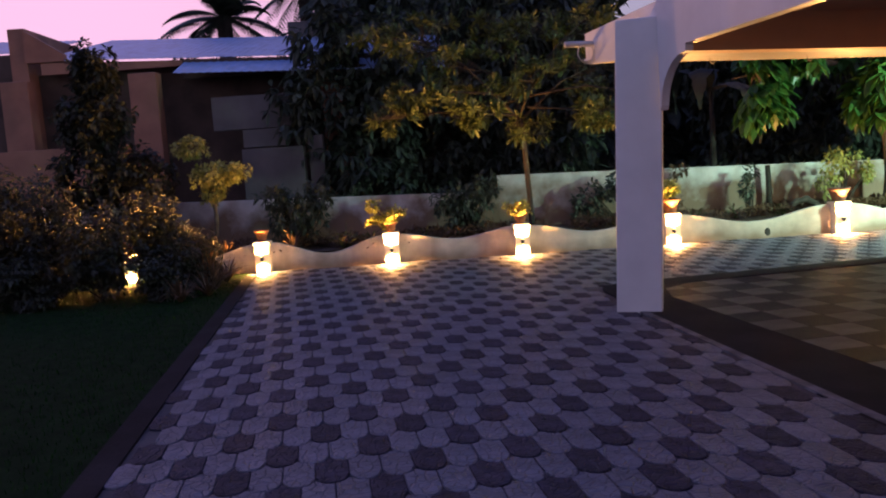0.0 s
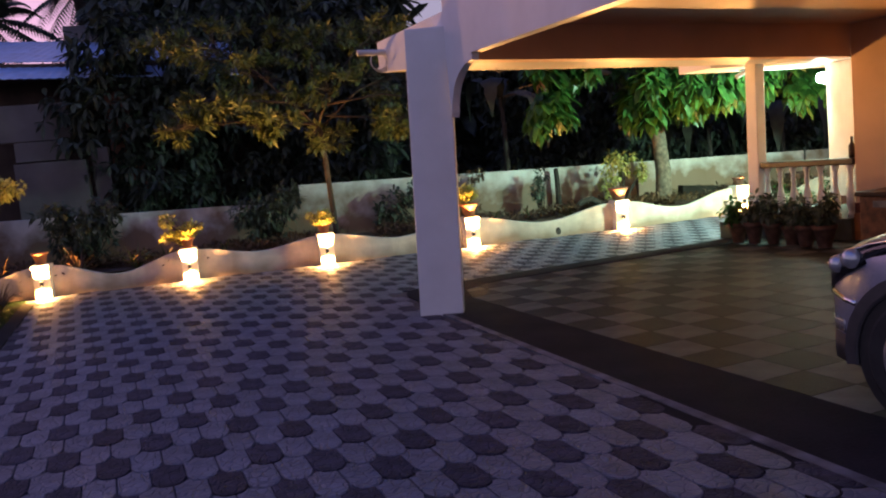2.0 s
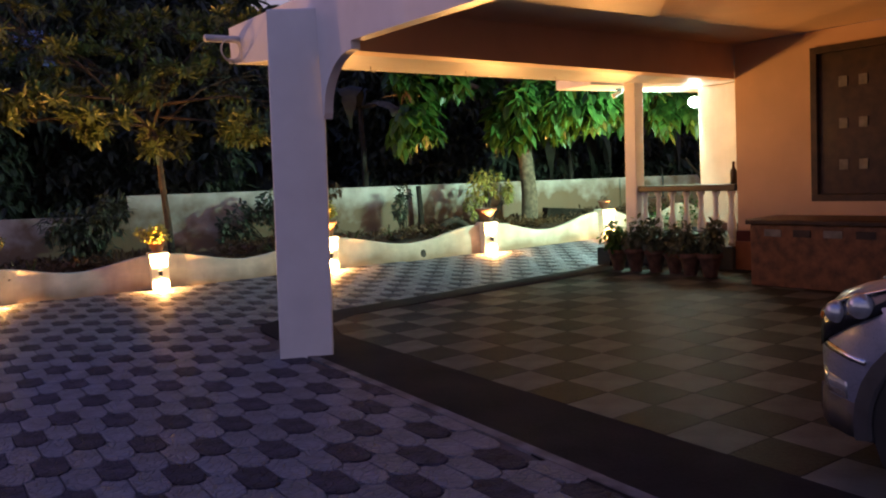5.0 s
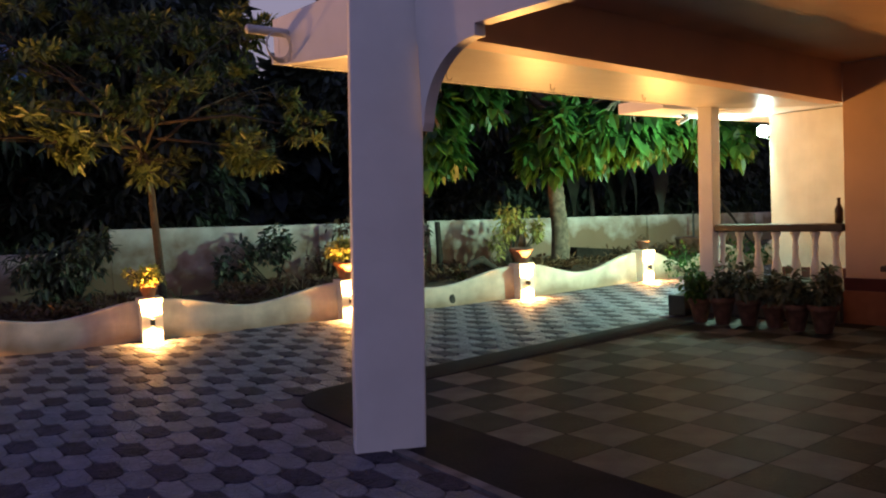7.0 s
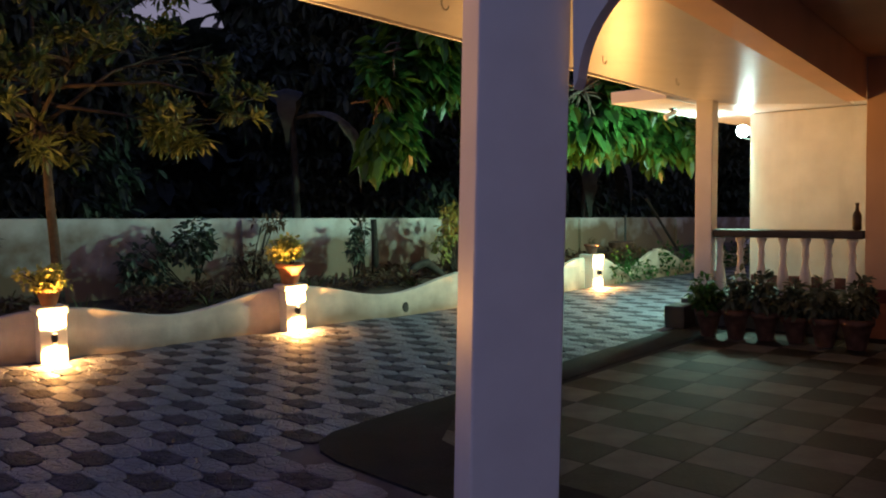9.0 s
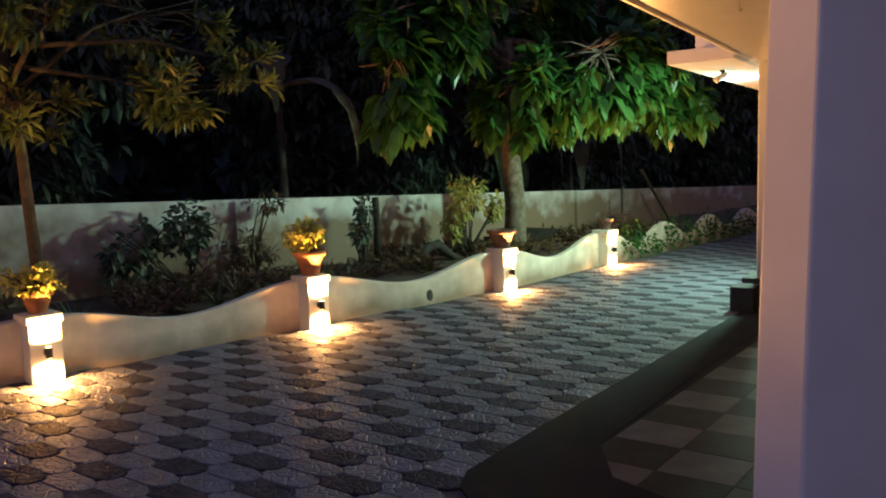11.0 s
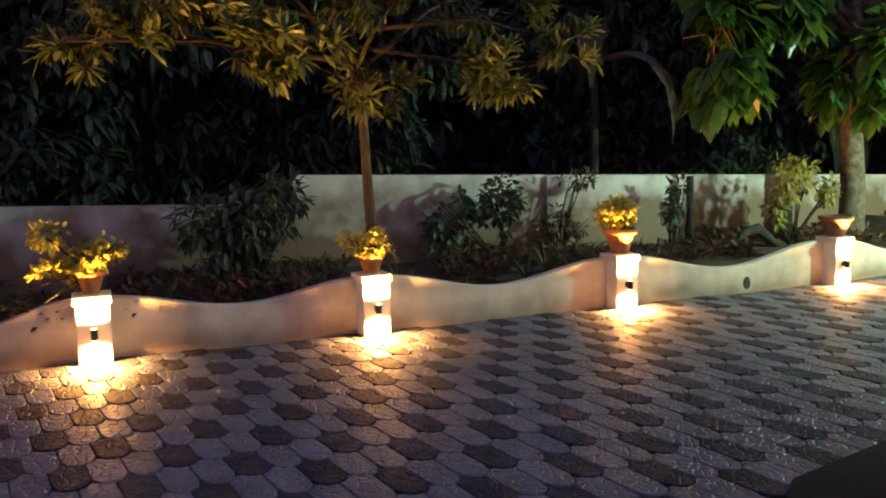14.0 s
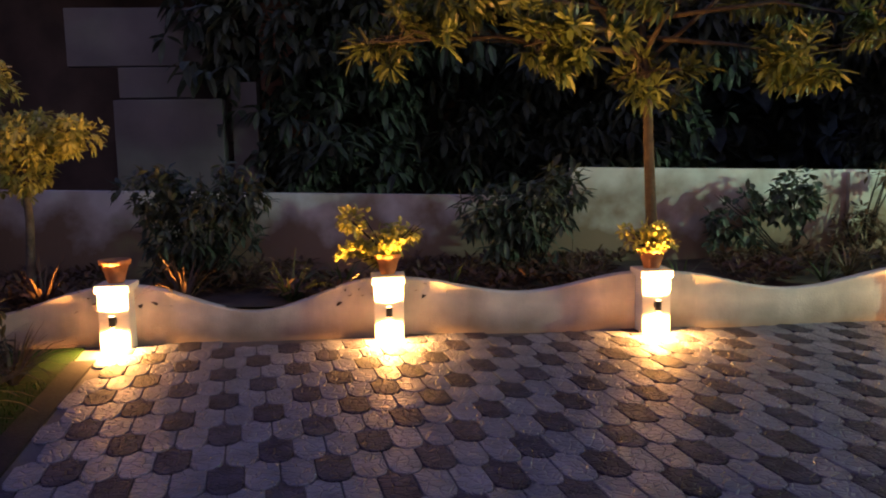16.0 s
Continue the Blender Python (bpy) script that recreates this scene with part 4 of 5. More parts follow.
tr = tagged(mesh_ob("trough_shade_slab", boxed(-1.0, -0.12, 0, 1.0, 0.12, 0.30, 0.02), M_TROUGH_SHADE), "low slab coloured as the shaded inside of a trough", "slab")
tr.matrix_basis = pose(10.3, 15.25, 0.20, 0, 6, -4)
tk = tagged(mesh_ob("clay_tub", lathe([(0.17, 0), (0.2, 0.02), (0.24, 0.30), (0.26, 0.32), (0.24, 0.33), (0.2, 0.3)], 20), M_TERRAD, smooth=True), "old clay tub standing on the bed", "tub")
tk.location = (12.2, 15.2, 0.28)
bm = bmesh.new()
tube(bm, [(0, 0, 0), (0.0, 0, 0.84)], 0.022, 8)
tagged(mesh_ob("metal_stake", bm, M_BLACK, loc=(12.6, 15.4, 0.28)), "thin dark upright pole by the wall", "pole")
bm = bmesh.new()
tube(bm, [(0, 0, 0.05), (-1.0, 0.1, 1.2)], 0.028, 8)
tagged(mesh_ob("leaning_pole", bm, M_BARKD, loc=(14.3, 15.3, 0.24)), "dark pole leaning across the bed", "pole")

# creeper on the far garden wall
rng = random.Random(9)
spots = []
for k in range(520):
    x = rng.uniform(10.4, 17.5)
    spots.append((x, 14.10 + (x - 10.2) * 0.05 + rng.uniform(-0.16, 0.12), abs(rng.gauss(0.22, 0.13)), rng.uniform(-0.4, 0.4), -1, 0.5))
leaf_mesh("creeper", spots, 0.09, 0.045, M_LEAFB, droop=0.3, whorl=4, seed=10, kind="stuff")
tagged(bpy.data.objects["creeper"], "green creeper growing over the low wavy wall", "creeper")

# hedge beside the lawn
for k, (x, y, r, h) in enumerate(((-3.95, 12.9, 0.42, 0.95), (-4.0, 12.1, 0.45, 0.8), (-4.15, 11.35, 0.4, 0.6), (-4.6, 12.7, 0.62, 1.65), (-5.2, 11.9, 0.8, 1.45), (-6.3, 12.3, 0.9, 2.0), (-6.1, 11.3, 0.7, 0.75), (-7.4, 12.0, 1.0, 2.1), (-8.6, 12.6, 1.1, 2.2), (-7.6, 13.6, 1.0, 2.2), (-5.5, 14.6, 0.8, 1.5), (-9.8, 13.3, 1.2, 2.2))):
    bush("hedge_shrub", x, y, -0.01, [(0, 0, h * 0.55, r, r * 0.8, h * 0.55, int(420 * r * max(1.0, h))), (0.2 * r, -0.2 * r, h * 0.3, r * 0.8, r * 0.7, h * 0.3, int(260 * r))], 0.10, 0.045, M_HEDGE,
         "dense dark hedge shrub beside the lawn", 0.4, 5, 120 + k, group="hedge by the lawn")

# ---- trees beyond the wall ----
for k, (x, y, h, r) in enumerate(((-1.6, 18.6, 5.6, 1.9), (1.2, 19.5, 6.5, 2.3), (2.7, 18.8, 5.6, 1.6), (7.9, 19.6, 6.6, 1.6), (9.8, 18.9, 6.4, 2.2), (12.6, 19.5, 6.8, 2.4), (15.6, 18.6, 6.4, 2.2), (18.8, 19.0, 6.6, 2.4), (22.5, 18.0, 6.8, 2.6), (26.5, 16.5, 7.0, 2.8))):
    tree("background_tree", x, y, -0.05, [(0, 0, 0), (0.1, 0, h * 0.25), (0.0, 0, h * 0.5), (0.1, 0, h * 0.75)], 0.16,
         [(0, 0, h * 0.35, r, r * 0.6, h * 0.22, 300), (-r * 0.4, 0, h * 0.6, r * 0.9, r * 0.6, h * 0.22, 280), (r * 0.5, 0, h * 0.62, r * 0.9, r * 0.6, h * 0.22, 280), (0, -0.2, h * 0.86, r * 0.95, r * 0.6, h * 0.2, 260), (0, -0.3, h * 0.18, r * 0.9, r * 0.4, h * 0.14, 140)],
         0.30, 0.11, M_BARKD, M_LEAFF, "tall dark dense tree behind the compound wall", droop=0.7, whorl=5, seed=140 + k, group="trees behind the wall", trunk_steps=8)
rng = random.Random(77)
spots = []
for k in range(9000):
    x = rng.uniform(-3.0, 44)
    y = 24.5 - max(0, x - 14) * 0.35 + rng.uniform(-0.9, 0.9)
    top = 8.6 + 1.2 * noise.noise(Vector((x * 0.35, 0, 0)))
    if 5.6 < x < 8.4:
        top = 5.3 + 0.8 * noise.noise(Vector((x * 3, 0, 0)))
    spots.append((x, y, rng.uniform(0.0, top), rng.uniform(-0.6, 0.6), -1, rng.uniform(-0.3, 0.6)))
leaf_mesh("far_woods", spots, 0.85, 0.42, M_LEAFF, droop=0.6, whorl=5, seed=78, kind="stuff")
tagged(bpy.data.objects["far_woods"], "dense dark woods beyond the garden", "woods")


def palm(x, y, z, h, n, L, seed, label):
    rng = random.Random(seed)
    th = tagged(empty("palm_tree", x, y, z), label, "palm tree", "palms behind the next house")
    bm = bmesh.new()
    tube(bm, [(0, 0, 0), (0.1, 0, h * 0.4), (0.05, 0, h)], [0.24, 0.20, 0.26], 8)
    part("trunk", bm, M_BARKD, th, smooth=True)
    vs, fs = [], []
    for k in range(n):
        a, el = 2 * math.pi * (k + rng.random() * 0.6) / n, rng.uniform(-0.7, 1.35)
        d = Vector((math.cos(a) * math.cos(el), math.sin(a) * math.cos(el), math.sin(el)))
        s = Vector((-math.sin(a), math.cos(a), 0))
        for j in range(26):
            u = (j + 1) / 27
            p = Vector((0.05, 0, h)) + d * L * u + Vector((0, 0, -L * 0.62 * u * u))
            w = 0.75 * math.sin(math.pi * min(1, u * 0.9 + 0.12)) * L / 3
            for sg in (1, -1):
                q = p + s * sg * w * 0.75 + d * w * 0.35 + Vector((0, 0, -w * 0.5))
                i = len(vs)
                vs += [p, p + d * 0.10, q]
                fs.append((i, i + 1, i + 2))
        i = len(vs)
        for j in range(8):
            u = j / 7
            p = Vector((0.05, 0, h)) + d * L * u + Vector((0, 0, -L * 0.62 * u * u))
            vs += [p - s * 0.025 * (1 - u), p + s * 0.025 * (1.02 - u)]
            if j:
                fs.append((i + 2 * j - 2, i + 2 * j - 1, i + 2 * j + 1, i + 2 * j))
    me = bpy.data.meshes.new("fronds")
    me.from_pydata([tuple(v) for v in vs], [], fs)
    me.materials.append(M_PALM)
    o = new("fronds", me)
    o.parent = th


palm(-6.75, 27.5, 0, 7.2, 30, 2.5, 1, "dark coconut palm against the pink sky")
palm(-4.1, 28.5, 0, 8.3, 16, 2.4, 2, "dark coconut palm against the pink sky")
palm(-2.6, 26.0, 0, 7.3, 16, 2.4, 3, "dark coconut palm close to the woods")

# ---- neighbouring house ----
nh = tagged(empty("neighbour_house", 0, 0), "low house with blue-grey metal sheet roof behind the wall", "house")


def corrugated(x0, x1, y0, z0, y1, z1, pitch=0.19):
    bm = bmesh.new()
    n = int((x1 - x0) / pitch * 4)
    up, dn = [], []
    for i in range(n + 1):
        x = x0 + (x1 - x0) * i / n
        w = 0.007 * math.sin(2 * math.pi * i / 4)
        up.append((bm.verts.new((x, y0, z0 + w)), bm.verts.new((x, y1, z1 + w))))
        dn.append((bm.verts.new((x, y0, z0 + w - 0.012)), bm.verts.new((x, y1, z1 + w - 0.012))))
    for i in range(n):
        bm.faces.new((up[i][0], up[i + 1][0], up[i + 1][1], up[i][1]))
        bm.faces.new((dn[i + 1][0], dn[i][0], dn[i][1], dn[i + 1][1]))
        bm.faces.new((dn[i][0], dn[i + 1][0], up[i + 1][0], up[i][0]))
    for v in bm.verts:
        v.co.z -= 0.045 * (v.co.x + 6.0)
    return bm


part("roof", corrugated(-9.3, 0.5, 19.3, 4.72, 24.2, 5.98), M_ROOF, nh, "blue-grey corrugated metal roof")
part("lower_roof", corrugated(-5.8, 0.5, 18.35, 4.24, 19.3, 4.60), M_ROOF, nh, "lower strip of corrugated metal roof")
part("side_roof", corrugated(-16.0, -10.0, 20.2, 5.05, 24.2, 6.0), M_ROOF, nh, "corrugated roof of the side wing")
part("fascia", prism([(-9.2, 19.32), (-5.85, 19.32), (-5.85, 19.42), (-9.2, 19.42)], 4.52, lambda x, y: 4.66 - 0.045 * (x + 6.0)), M_PINKW, nh, "salmon fascia under the roof")
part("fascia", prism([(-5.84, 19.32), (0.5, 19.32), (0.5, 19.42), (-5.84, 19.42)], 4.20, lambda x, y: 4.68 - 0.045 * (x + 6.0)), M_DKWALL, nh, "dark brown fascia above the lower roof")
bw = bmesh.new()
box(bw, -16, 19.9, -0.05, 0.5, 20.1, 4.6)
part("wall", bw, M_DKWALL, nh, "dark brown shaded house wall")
part("gable_wall", prism([(-9.95, 19.4), (-9.55, 19.4), (-9.55, 22.5), (-9.95, 22.5)], -0.05, 5.66), M_PINKW, nh, "salmon gable wall")
part("gable_wing", prism([(-9.54, 19.28), (-8.64, 19.28), (-8.64, 19.5), (-9.54, 19.5)], 4.82, lambda x, y: 5.60 - 0.68 * (x + 9.54)), M_PINKW, nh, "sloping salmon parapet")
for x in (-9.7, -6.7, -2.2):
    part("pillar", boxed(x - 0.33, 18.9, -0.05, x + 0.33, 19.3, 4.36, 0.02), M_PINKW, nh, "salmon-painted verandah pillar")
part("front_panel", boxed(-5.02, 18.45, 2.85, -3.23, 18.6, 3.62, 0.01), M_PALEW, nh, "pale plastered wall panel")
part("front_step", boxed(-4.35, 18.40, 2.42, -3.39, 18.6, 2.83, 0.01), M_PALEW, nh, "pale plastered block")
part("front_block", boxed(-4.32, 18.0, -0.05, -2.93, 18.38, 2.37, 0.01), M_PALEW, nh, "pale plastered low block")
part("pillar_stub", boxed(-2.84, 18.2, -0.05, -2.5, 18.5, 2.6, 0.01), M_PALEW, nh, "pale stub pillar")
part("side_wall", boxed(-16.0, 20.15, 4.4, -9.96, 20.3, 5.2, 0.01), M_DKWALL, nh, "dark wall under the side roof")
part("ledge", boxed(-12.5, 18.6, -0.05, -7.1, 18.9, 2.72, 0.01), M_PINKW, nh, "salmon verandah parapet")
part("water_tank_room", boxed(-4.0, 23.9, 5.3, -2.45, 25.2, 6.25, 0.02), M_PALEW, nh, "grey block above the roof")


# ---- car ----
M_CLAD = mat("dark_grey_cladding", (0.035, 0.035, 0.038), 0.55, 0.15, 12, 0.1, 90)


def car():
    th = tagged(empty("car", 0, 0), "blue-grey compact car parked under the carport", "car")
    th.matrix_basis = HOUSE @ pose(0.97, -4.02, 0)
    # rings along the car: y from the nose back, sill height, bonnet or waist height, half width
    secs = [(0.04, 0.40, 0.70, 0.40), (0.01, 0.30, 0.80, 0.58), (-0.08, 0.24, 0.86, 0.70), (-0.22, 0.21, 0.92, 0.79), (-0.42, 0.20, 0.98, 0.83), (-0.72, 0.20, 1.03, 0.86), (-1.0, 0.20, 1.06, 0.865),
            (-1.3, 0.20, 1.09, 0.87), (-2.6, 0.20, 1.10, 0.87), (-3.5, 0.20, 1.09, 0.86), (-3.95, 0.25, 1.04, 0.82), (-4.1, 0.35, 0.94, 0.70)]

    def at(y, k):
        for p, q in zip(secs, secs[1:]):
            if q[0] <= y <= p[0]:
                return p[k] + (q[k] - p[k]) * (p[0] - y) / (p[0] - q[0])
        return secs[-1][k]

    bm = bmesh.new()
    rings = []
    for y, lo_, hi_, w in secs:
        h = hi_ - lo_
        prof = [(0.0, lo_), (w * 0.90, lo_), (w * 0.975, lo_ + 0.12 * h), (w, lo_ + 0.42 * h), (w * 1.005, lo_ + 0.60 * h), (w * 0.985, lo_ + 0.72 * h), (w * 0.975, lo_ + 0.84 * h), (w * 0.92, lo_ + 0.95 * h), (w * 0.78, hi_), (w * 0.60, hi_ - 0.012), (0, hi_ + 0.02)]
        rings.append([bm.verts.new((x, y, z)) for x, z in prof] + [bm.verts.new((-x, y, z)) for x, z in reversed(prof[1:-1])])
    for a, b in zip(rings, rings[1:]):
        n = len(a)
        for i in range(n):
            bm.faces.new((a[i], a[(i + 1) % n], b[(i + 1) % n], b[i]))
    bm.faces.new(list(reversed(rings[0])))
    bm.faces.new(rings[-1])
    bmesh.ops.recalc_face_normals(bm, faces=bm.faces)
    part("body", bm, M_CAR, th, smooth=True)
    bm = bmesh.new()
    cab = [(-1.12, 1.08, 0.74), (-1.75, 1.51, 0.60), (-2.3, 1.57, 0.58), (-3.2, 1.53, 0.57), (-3.75, 1.08, 0.66)]
    lo_r, hi_r = [], []
    for y, z, w in cab:
        lo_r.append((bm.verts.new((-0.78 if z > 1.1 else -w, y, 1.06)), bm.verts.new((0.78 if z > 1.1 else w, y, 1.06))))
        hi_r.append((bm.verts.new((-w, y, z + 0.01)), bm.verts.new((w, y, z + 0.01))))
    for i in range(len(cab) - 1):
        bm.faces.new((hi_r[i][0], hi_r[i][1], hi_r[i + 1][1], hi_r[i + 1][0]))
        for k in (0, 1):
            bm.faces.new((lo_r[i][k], lo_r[i + 1][k], hi_r[i + 1][k], hi_r[i][k]))
    bmesh.ops.recalc_face_normals(bm, faces=bm.faces)
    part("cabin_glass", bm, M_GLASS, th, "dark glazed cabin")
    part("roof_panel", boxed(-0.58, -3.15, 1.575, 0.58, -1.85, 1.595, 0.008), M_CAR, th)
    for k in (1, -1):
        tubes = bmesh.new()
        tube(tubes, [(k * 0.735, -1.14, 1.085), (k * 0.60, -1.74, 1.515), (k * 0.575, -2.3, 1.58)], 0.028, 8)
        part("pillar", tubes, M_CAR, th, smooth=True)
        bm = bmesh.new()
        tube(bm, [(k * 0.52, -0.25 - 0.3 * i, at(-0.25 - 0.3 * i, 2) + 0.002) for i in range(4)], [0.006, 0.010, 0.010, 0.006], 6)
        part("bonnet_crease", bm, M_CAR, th, smooth=True)

    def band(y0, y1, top, deep, out, flat=1.0):
        """A strip wrapped on the flank from y0 to y1; top and deep are functions of 0..1 along it."""
        b = bmesh.new()
        rows = []
        for i in range(13):
            u = i / 12
            y = y0 + (y1 - y0) * u
            w, lo_, hi_ = at(y, 3), at(y, 1), at(y, 2)
            zt, zb = top(u, lo_, hi_), top(u, lo_, hi_) - deep(u)
            row = []
            for z, o in ((zt, -0.03), (zt, out * 0.5), ((zt + zb) / 2, out), (zb, out * 0.5), (zb, -0.03)):
                f = (z - lo_) / (hi_ - lo_)
                kx = 1.005 if 0.42 < f < 0.62 else 0.985 if f < 0.8 else 0.955
                row.append(b.verts.new((w * kx * flat + o, y + out * 0.6 * (1 - u), z)))
            rows.append(row)
        for p, q in zip(rows, rows[1:]):
            for i in range(4):
                b.faces.new((p[i], p[i + 1], q[i + 1], q[i]))
        b.faces.new(rows[0])
        b.faces.new(list(reversed(rows[-1])))
        bmesh.ops.recalc_face_normals(b, faces=b.faces)
        return b

    for sx in (1, -1):
        for y in (-0.74, -3.30):
            wh = part("wheel", bmesh.new(), M_RUBBER, th)
            wh.location = (sx * 0.785, y, 0.34)
            bm = lathe([(0.20, -0.10), (0.31, -0.105), (0.34, -0.08), (0.34, 0.08), (0.31, 0.105), (0.20, 0.10)], 36)
            bmesh.ops.rotate(bm, verts=bm.verts, matrix=Matrix.Rotation(math.pi / 2, 3, "Y"))
            part("tyre", bm, M_RUBBER, wh, smooth=False)
            bm = lathe([(0.215, 0.10), (0.225, 0.112), (0.21, 0.118), (0.20, 0.102)], 36)
            box(bm, -0.055, -0.055, 0.10, 0.055, 0.055, 0.125, 0.01)
            for k in range(5):
                for d in (-0.11, 0.11):
                    box(bm, 0.03, -0.016, 0.102, 0.215, 0.016, 0.120, 0.005, Matrix.Rotation(2 * math.pi * k / 5 + d, 4, "Z"))
            bmesh.ops.rotate(bm, verts=bm.verts, matrix=Matrix.Rotation(sx * math.pi / 2, 3, "Y"))
            part("rim", bm, M_ALLOY, wh, "alloy rim with five split spokes")
            # flat cladding round the arch
            bm = bmesh.new()
            arc = []
            for i in range(19):
                t = math.pi * (-0.06 + 1.12 * i / 18)
                arc.append([bm.verts.new((sx * x, r * math.cos(t), r * math.sin(t))) for x, r in ((0.02, 0.385), (0.098, 0.385), (0.103, 0.40), (0.096, 0.465), (0.03, 0.475))])
            for p, q in zip(arc, arc[1:]):
                for i in range(4):
                    bm.faces.new((p[i], p[i + 1], q[i + 1], q[i]))
            bmesh.ops.recalc_face_normals(bm, faces=bm.faces)
            part("arch_trim", bm, M_CLAD, wh, "dark grey wheel arch cladding")
            bm = lathe([(0.385, -0.012), (0.385, 0.012)], 28)
            bmesh.ops.rotate(bm, verts=bm.verts, matrix=Matrix.Rotation(math.pi / 2, 3, "Y"))
            bmesh.ops.translate(bm, verts=bm.verts, vec=(sx * 0.075, 0, 0.0))
            part("arch_well", bm, M_BLACK, wh, "dark wheel well")
        flip = Matrix.Scale(sx, 4, (1, 0, 0))

        def side(name, b, material, label):
            bmesh.ops.transform(b, matrix=flip, verts=b.verts)
            bmesh.ops.recalc_face_normals(b, faces=b.faces)
            return part(name, b, material, th, label, smooth=True)

        lamp = side("headlight", band(-0.02, -0.66, lambda u, lo_, hi_: hi_ - 0.055 + 0.012 * u, lambda u: 0.155 * (1 - u) ** 0.7 + 0.012, 0.020), M_GLASS, "dark swept-back headlight cluster")
        for y, zz, r, m, lab in ((-0.13, 0.79, 0.055, M_HEAD, "round projector lens"), (-0.27, 0.84, 0.06, M_HEAD, "round projector lens")):
            b = bmesh.new()
            bmesh.ops.create_uvsphere(b, u_segments=16, v_segments=10, radius=r)
            bmesh.ops.translate(b, verts=b.verts, vec=(sx * (at(y, 3) * 0.985), y, zz))
            part("lens", b, m, lamp, lab, smooth=True)
        # added amber strip paints the lamp reflection on the headlight tip
        side("amber_tip", band(-0.0, -0.09, lambda u, lo_, hi_: hi_ - 0.04, lambda u: 0.05, 0.026), M_AMBER_GLINT, "painted amber reflection at the headlight tip")
        side("light_strip", band(-0.06, -0.64, lambda u, lo_, hi_: hi_ - 0.046 + 0.010 * u, lambda u: 0.012, 0.026), M_CHROME, "thin chrome strip above the headlight")
        side("bumper_blade", band(-0.01, -0.30, lambda u, lo_, hi_: 0.655 - 0.05 * u, lambda u: 0.03, 0.014), M_CHROME, "slim bright bumper trim")
        side("fog_light", band(-0.02, -0.20, lambda u, lo_, hi_: 0.50, lambda u: 0.10, 0.012), M_HEAD, "clear fog light")
        side("lower_cladding", band(-0.0, -0.34, lambda u, lo_, hi_: 0.39, lambda u: 0.16, 0.012), M_CLAD, "dark grey bumper corner")
        part("sill", boxed(min(sx * 0.80, sx * 0.885), -2.86, 0.20, max(sx * 0.80, sx * 0.885), -1.18, 0.37, 0.02), M_CLAD, th, "dark grey sill cladding")
        bm = bmesh.new()
        box(bm, -0.09, -0.05, -0.06, 0.09, 0.05, 0.06, 0.03)
        o = part("mirror", bm, M_CAR, th)
        o.location = (sx * 0.94, -1.40, 1.14)
    part("grille", boxed(-0.36, 0.02, 0.56, 0.36, 0.055, 0.72, 0.012), M_BLACK, th, "black front grille")
    part("lower_bumper", boxed(-0.55, -0.10, 0.24, 0.55, 0.045, 0.40, 0.02), M_CLAD, th, "dark grey lower bumper")
    part("chrome_strip", boxed(-0.38, 0.04, 0.72, 0.38, 0.062, 0.74, 0.004), M_CHROME, th)
    return th


car()

# ---- paving pieces ----
V1, V2 = Vector((0.3289, -0.2917)), Vector((0.2064, 0.3708))
W = (V1 + V2) / 3                    # from one paver to the next in its row
ROW = V1 - W * 2                     # from one row to the next, half a paver aside
ANCHOR = Vector((-1.9355, 13.4066))
EX = W.normalized()
EY = Vector((-EX.y, EX.x))
PITCH, SHIFT, DEEP = W.length, ROW.dot(EX), -ROW.dot(EY)
ARC = 0.105


def front(x):
    """The rounded front edge of a fish-scale paver."""
    return -ARC * math.sqrt(max(0.0, 1 - (2 * x / PITCH) ** 2))


def cell():
    """The plan outline of one fish-scale paver: a round front, and a back cut by the fronts of the row behind."""
    n = 8
    pts = [(x, front(x)) for x in [PITCH * (-0.5 + i / n) for i in range(n + 1)]]
    for i in range(n, -1, -1):
        x = PITCH * (-0.5 + i / n) * 0.999
        u = (x + SHIFT + PITCH / 2) % PITCH - PITCH / 2
        pts.append((x, DEEP + front(u)))
    cy = sum(y for _, y in pts) / len(pts)
    out = []
    for x, y in pts:
        x, y = x * 0.955, (y - cy) * 0.975
        out.append(EX * x + EY * y)
    return out


CELL = cell()
DARK = [EX * p.dot(EX) * 1.05 + EY * p.dot(EY) * 0.97 for p in CELL]


def paver_data(name, material, outline, top):
    bm = bmesh.new()
    n = len(outline)
    rings = [[bm.verts.new((p.x * k, p.y * k, z + top)) for p in outline] for k, z in ((1.0, -0.03), (1.0, -0.004), (0.955, 0.0))]
    for a, b in zip(rings, rings[1:]):
        for i in range(n):
            bm.faces.new((a[i], a[(i + 1) % n], b[(i + 1) % n], b[i]))
    bm.faces.new(rings[-1])
    me = bpy.data.meshes.new(name)
    bm.to_mesh(me)
    bm.free()
    me.materials.append(material)
    return me


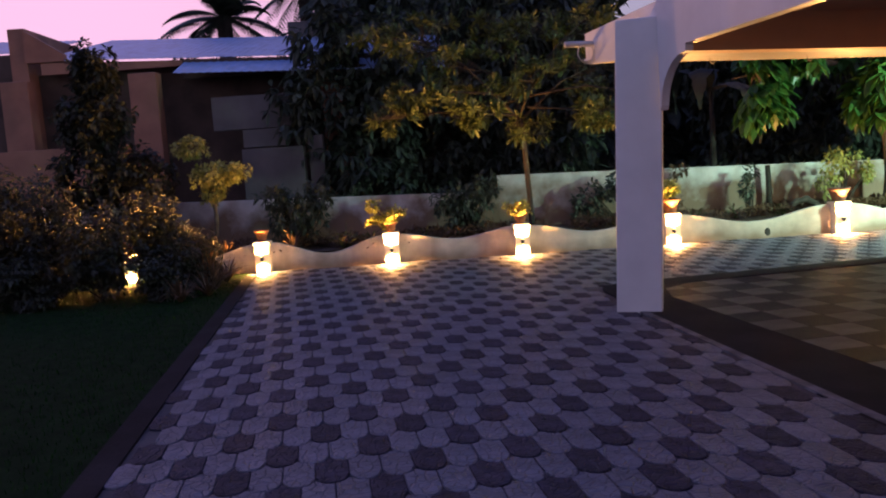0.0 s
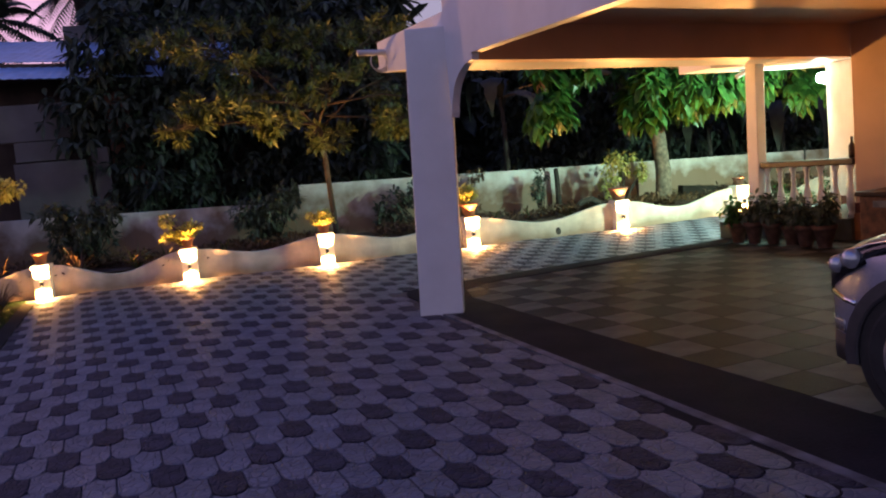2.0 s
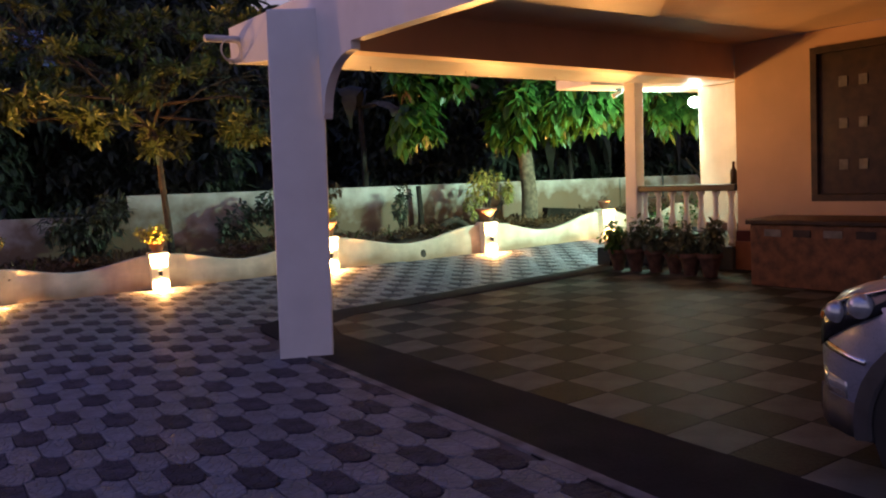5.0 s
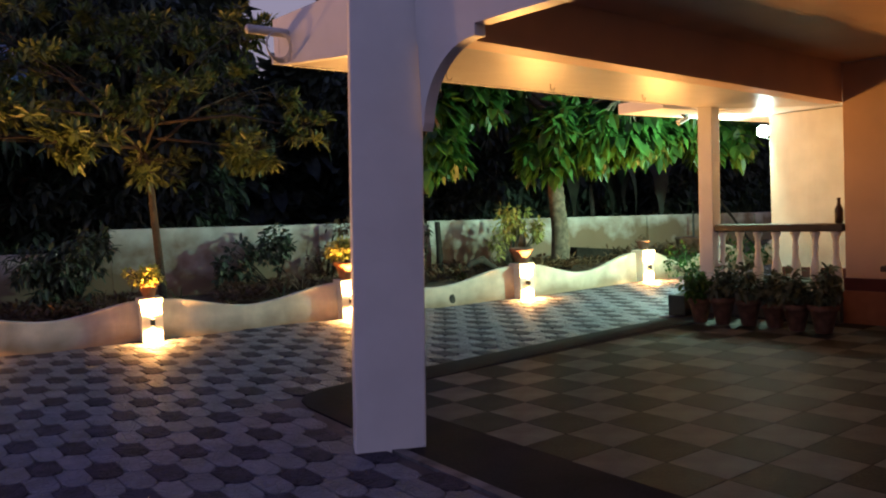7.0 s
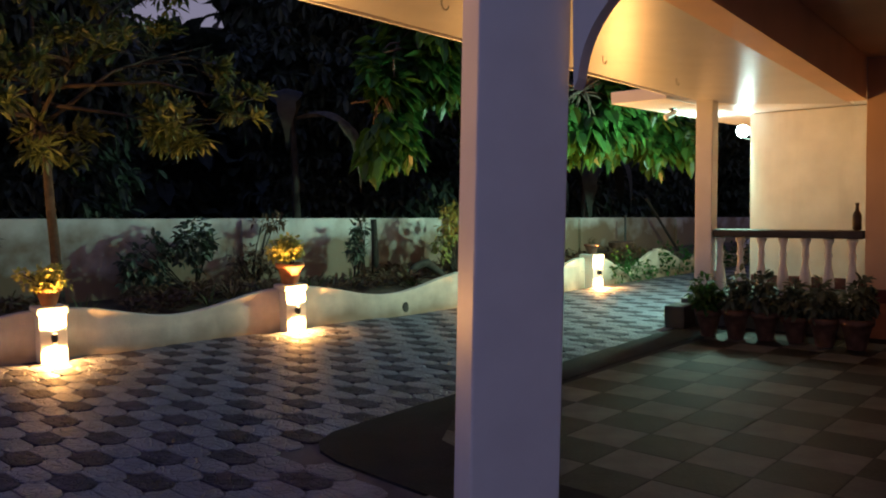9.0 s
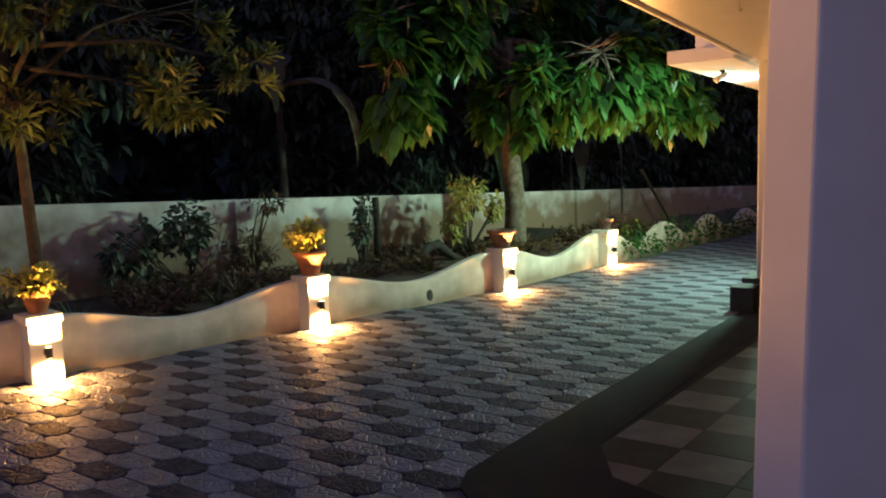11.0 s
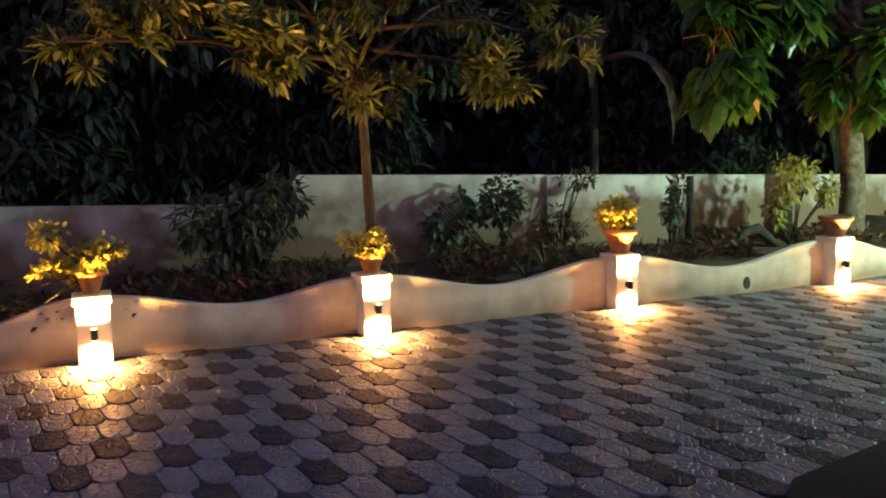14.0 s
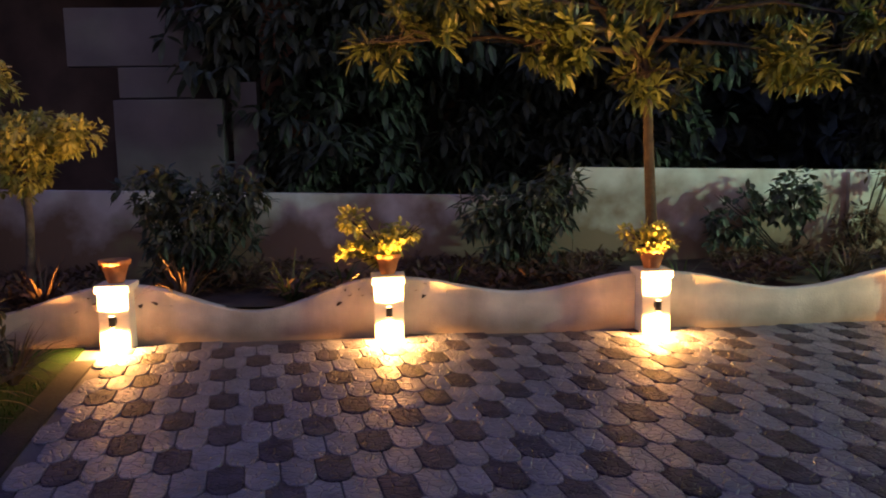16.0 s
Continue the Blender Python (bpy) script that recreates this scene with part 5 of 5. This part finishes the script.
drive = tagged(empty("pavement_drive", 0, 0), "drive of pale scalloped pavers with dark round pavers", "pavement", kind="structure")
light_me, dark_me = paver_data("paver", M_LIGHT, CELL, 0.0), paver_data("paver", M_DARK, DARK, 0.001)
rest = {0: ([], []), 1: ([], [])}
rng = random.Random(5)
single = 0
for i in range(-160, 200):
    for j in range(-60, 90):
        p = ANCHOR + W * i + V1 * j
        if not (-3.8 < p.y < 14.02 - 0.05 * max(0, p.x - 1.0) + 0.10 * max(0, p.x - 7.5) and p.x < 20.5):
            continue
        if p.x < lawn_x(p.y) + 0.22:
            continue
        if p.y < north_y(p.x) - 0.14 and p.x > west_x(p.y) - 0.08:
            continue
        dark = i % 3 == 0
        z = rng.uniform(-0.0015, 0.0015)
        if -1.75 < p.x < 1.65 and 2.2 < p.y < 7.2 and single < 300:
            o = new("paver", dark_me if dark else light_me)
            o.parent, o.location = drive, (p.x, p.y, z)
            single += 1
            continue
        vs, fs = rest[int(dark)]
        b = len(vs)
        shape = DARK if dark else CELL
        z += 0.001 * dark
        n = len(shape)
        for k, zz in ((1.0, -0.03), (1.0, -0.004), (0.955, 0.0)):
            vs += [(p.x + q.x * k, p.y + q.y * k, z + zz) for q in shape]
        for r in range(2):
            fs += [(b + r * n + t, b + r * n + (t + 1) % n, b + (r + 1) * n + (t + 1) % n, b + (r + 1) * n + t) for t in range(n)]
        fs.append(tuple(range(b + 2 * n, b + 3 * n)))
for k, m in ((0, M_LIGHT2), (1, M_DARK2)):
    me = bpy.data.meshes.new("pavers")
    me.from_pydata(rest[k][0], [], rest[k][1])
    me.materials.append(m)
    o = new("pavers", me)
    o.parent = drive
    o["kind"] = "stuff"

# dark border of the carport floor and of the lawn edge
outer = [(west_x(y), y) for y in (-3.9, 0, 3, 6, 8.5)] + [(1.90, 9.3), (1.93, 9.55), (2.02, 9.72), (2.2, 9.84)] + [(x, north_y(x)) for x in (3, 5, 7, 8.2)]
inner = [(8.2, 9.9), (7, north_y(7) - 0.42), (5, north_y(5) - 0.42), (3, north_y(3) - 0.45), (2.62, 9.2), (2.50, 8.5)] + [(west_x(y) + 0.50, y) for y in (6, 3, 0, -3.9)]
structure("floor_border", prism(list(reversed(outer + inner)), -0.03, 0.0025), M_BORDER, "dark stone border round the carport floor", category="floor border")
ed = [(west_x(y) - 0.075, y) for y in (-3.9, 0, 3, 6, 8.5)] + [(west_x(y) - 0.005, y) for y in (8.5, 6, 3, 0, -3.9)]
structure("kerb_edging", prism(list(reversed(ed)), -0.03, 0.006), M_EDGE, "pale worn cement edging beside the dark border", category="edging")
le = [(lawn_x(y) - 0.02, y) for y in (13.6, 9, 4, 0, -3.5)] + [(lawn_x(y) + 0.17, y) for y in (-3.5, 0, 4, 9, 13.6)]
structure("kerb_lawn", prism(le, -0.03, 0.006), M_BORDER, "dark stone edging between lawn and drive", category="kerb")
structure("floor_carport_bed", prism([(2.1, -3.9), (20, -3.9), (20, 9.0), (8.2, 10.3), (8.0, north_y(8.0) - 0.1), (3.0, north_y(3.0) - 0.1), (2.4, 9.3)], -0.03, -0.0015), M_BORDER, "joint bed of the carport floor", category="floor")

# checkered carport floor
fl = tagged(empty("floor_carport", 0, 0), "checkered carport floor of pale and dark green-black tiles", "floor", kind="structure")
TURN = radians(7.6)
PX, QY, SX, SY = Vector((math.cos(TURN), math.sin(TURN))), Vector((-math.sin(TURN), math.cos(TURN))), 0.377, 0.408
tl = []
for m in (M_CHK_L, M_CHK_D):
    bm = bmesh.new()
    hx, hy = SX / 2 - 0.0015, SY / 2 - 0.0015
    rings = [[bm.verts.new((sx * (hx - k), sy * (hy - k), z)) for sx, sy in ((-1, -1), (1, -1), (1, 1), (-1, 1))] for k, z in ((0, -0.012), (0, -0.002), (0.003, 0.0))]
    for a, b in zip(rings, rings[1:]):
        for i in range(4):
            bm.faces.new((a[i], a[(i + 1) % 4], b[(i + 1) % 4], b[i]))
    bm.faces.new(rings[-1])
    me = bpy.data.meshes.new("tile")
    bm.to_mesh(me)
    bm.free()
    me.materials.append(m)
    tl.append(me)
count = 0
O = Vector((2.84, 7.64))
for i in range(-20, 30):
    for j in range(-30, 20):
        p = O + PX * (SX * i) + QY * (SY * j)
        if p.x < west_x(p.y) + 0.72 - (0.0 if p.y < 8.0 else 0.1) or p.y > north_y(p.x) - 0.66 or p.y < 2.2:
            continue
        loc = HOUSE.inverted() @ Vector((p.x, p.y, 0))
        if loc.x > 5.85 or count >= 300:
            continue
        o = new("tile", tl[(i + j) % 2])
        o.parent, o.location, o.rotation_euler = fl, (p.x, p.y, 0.0), (0, 0, TURN)
        count += 1
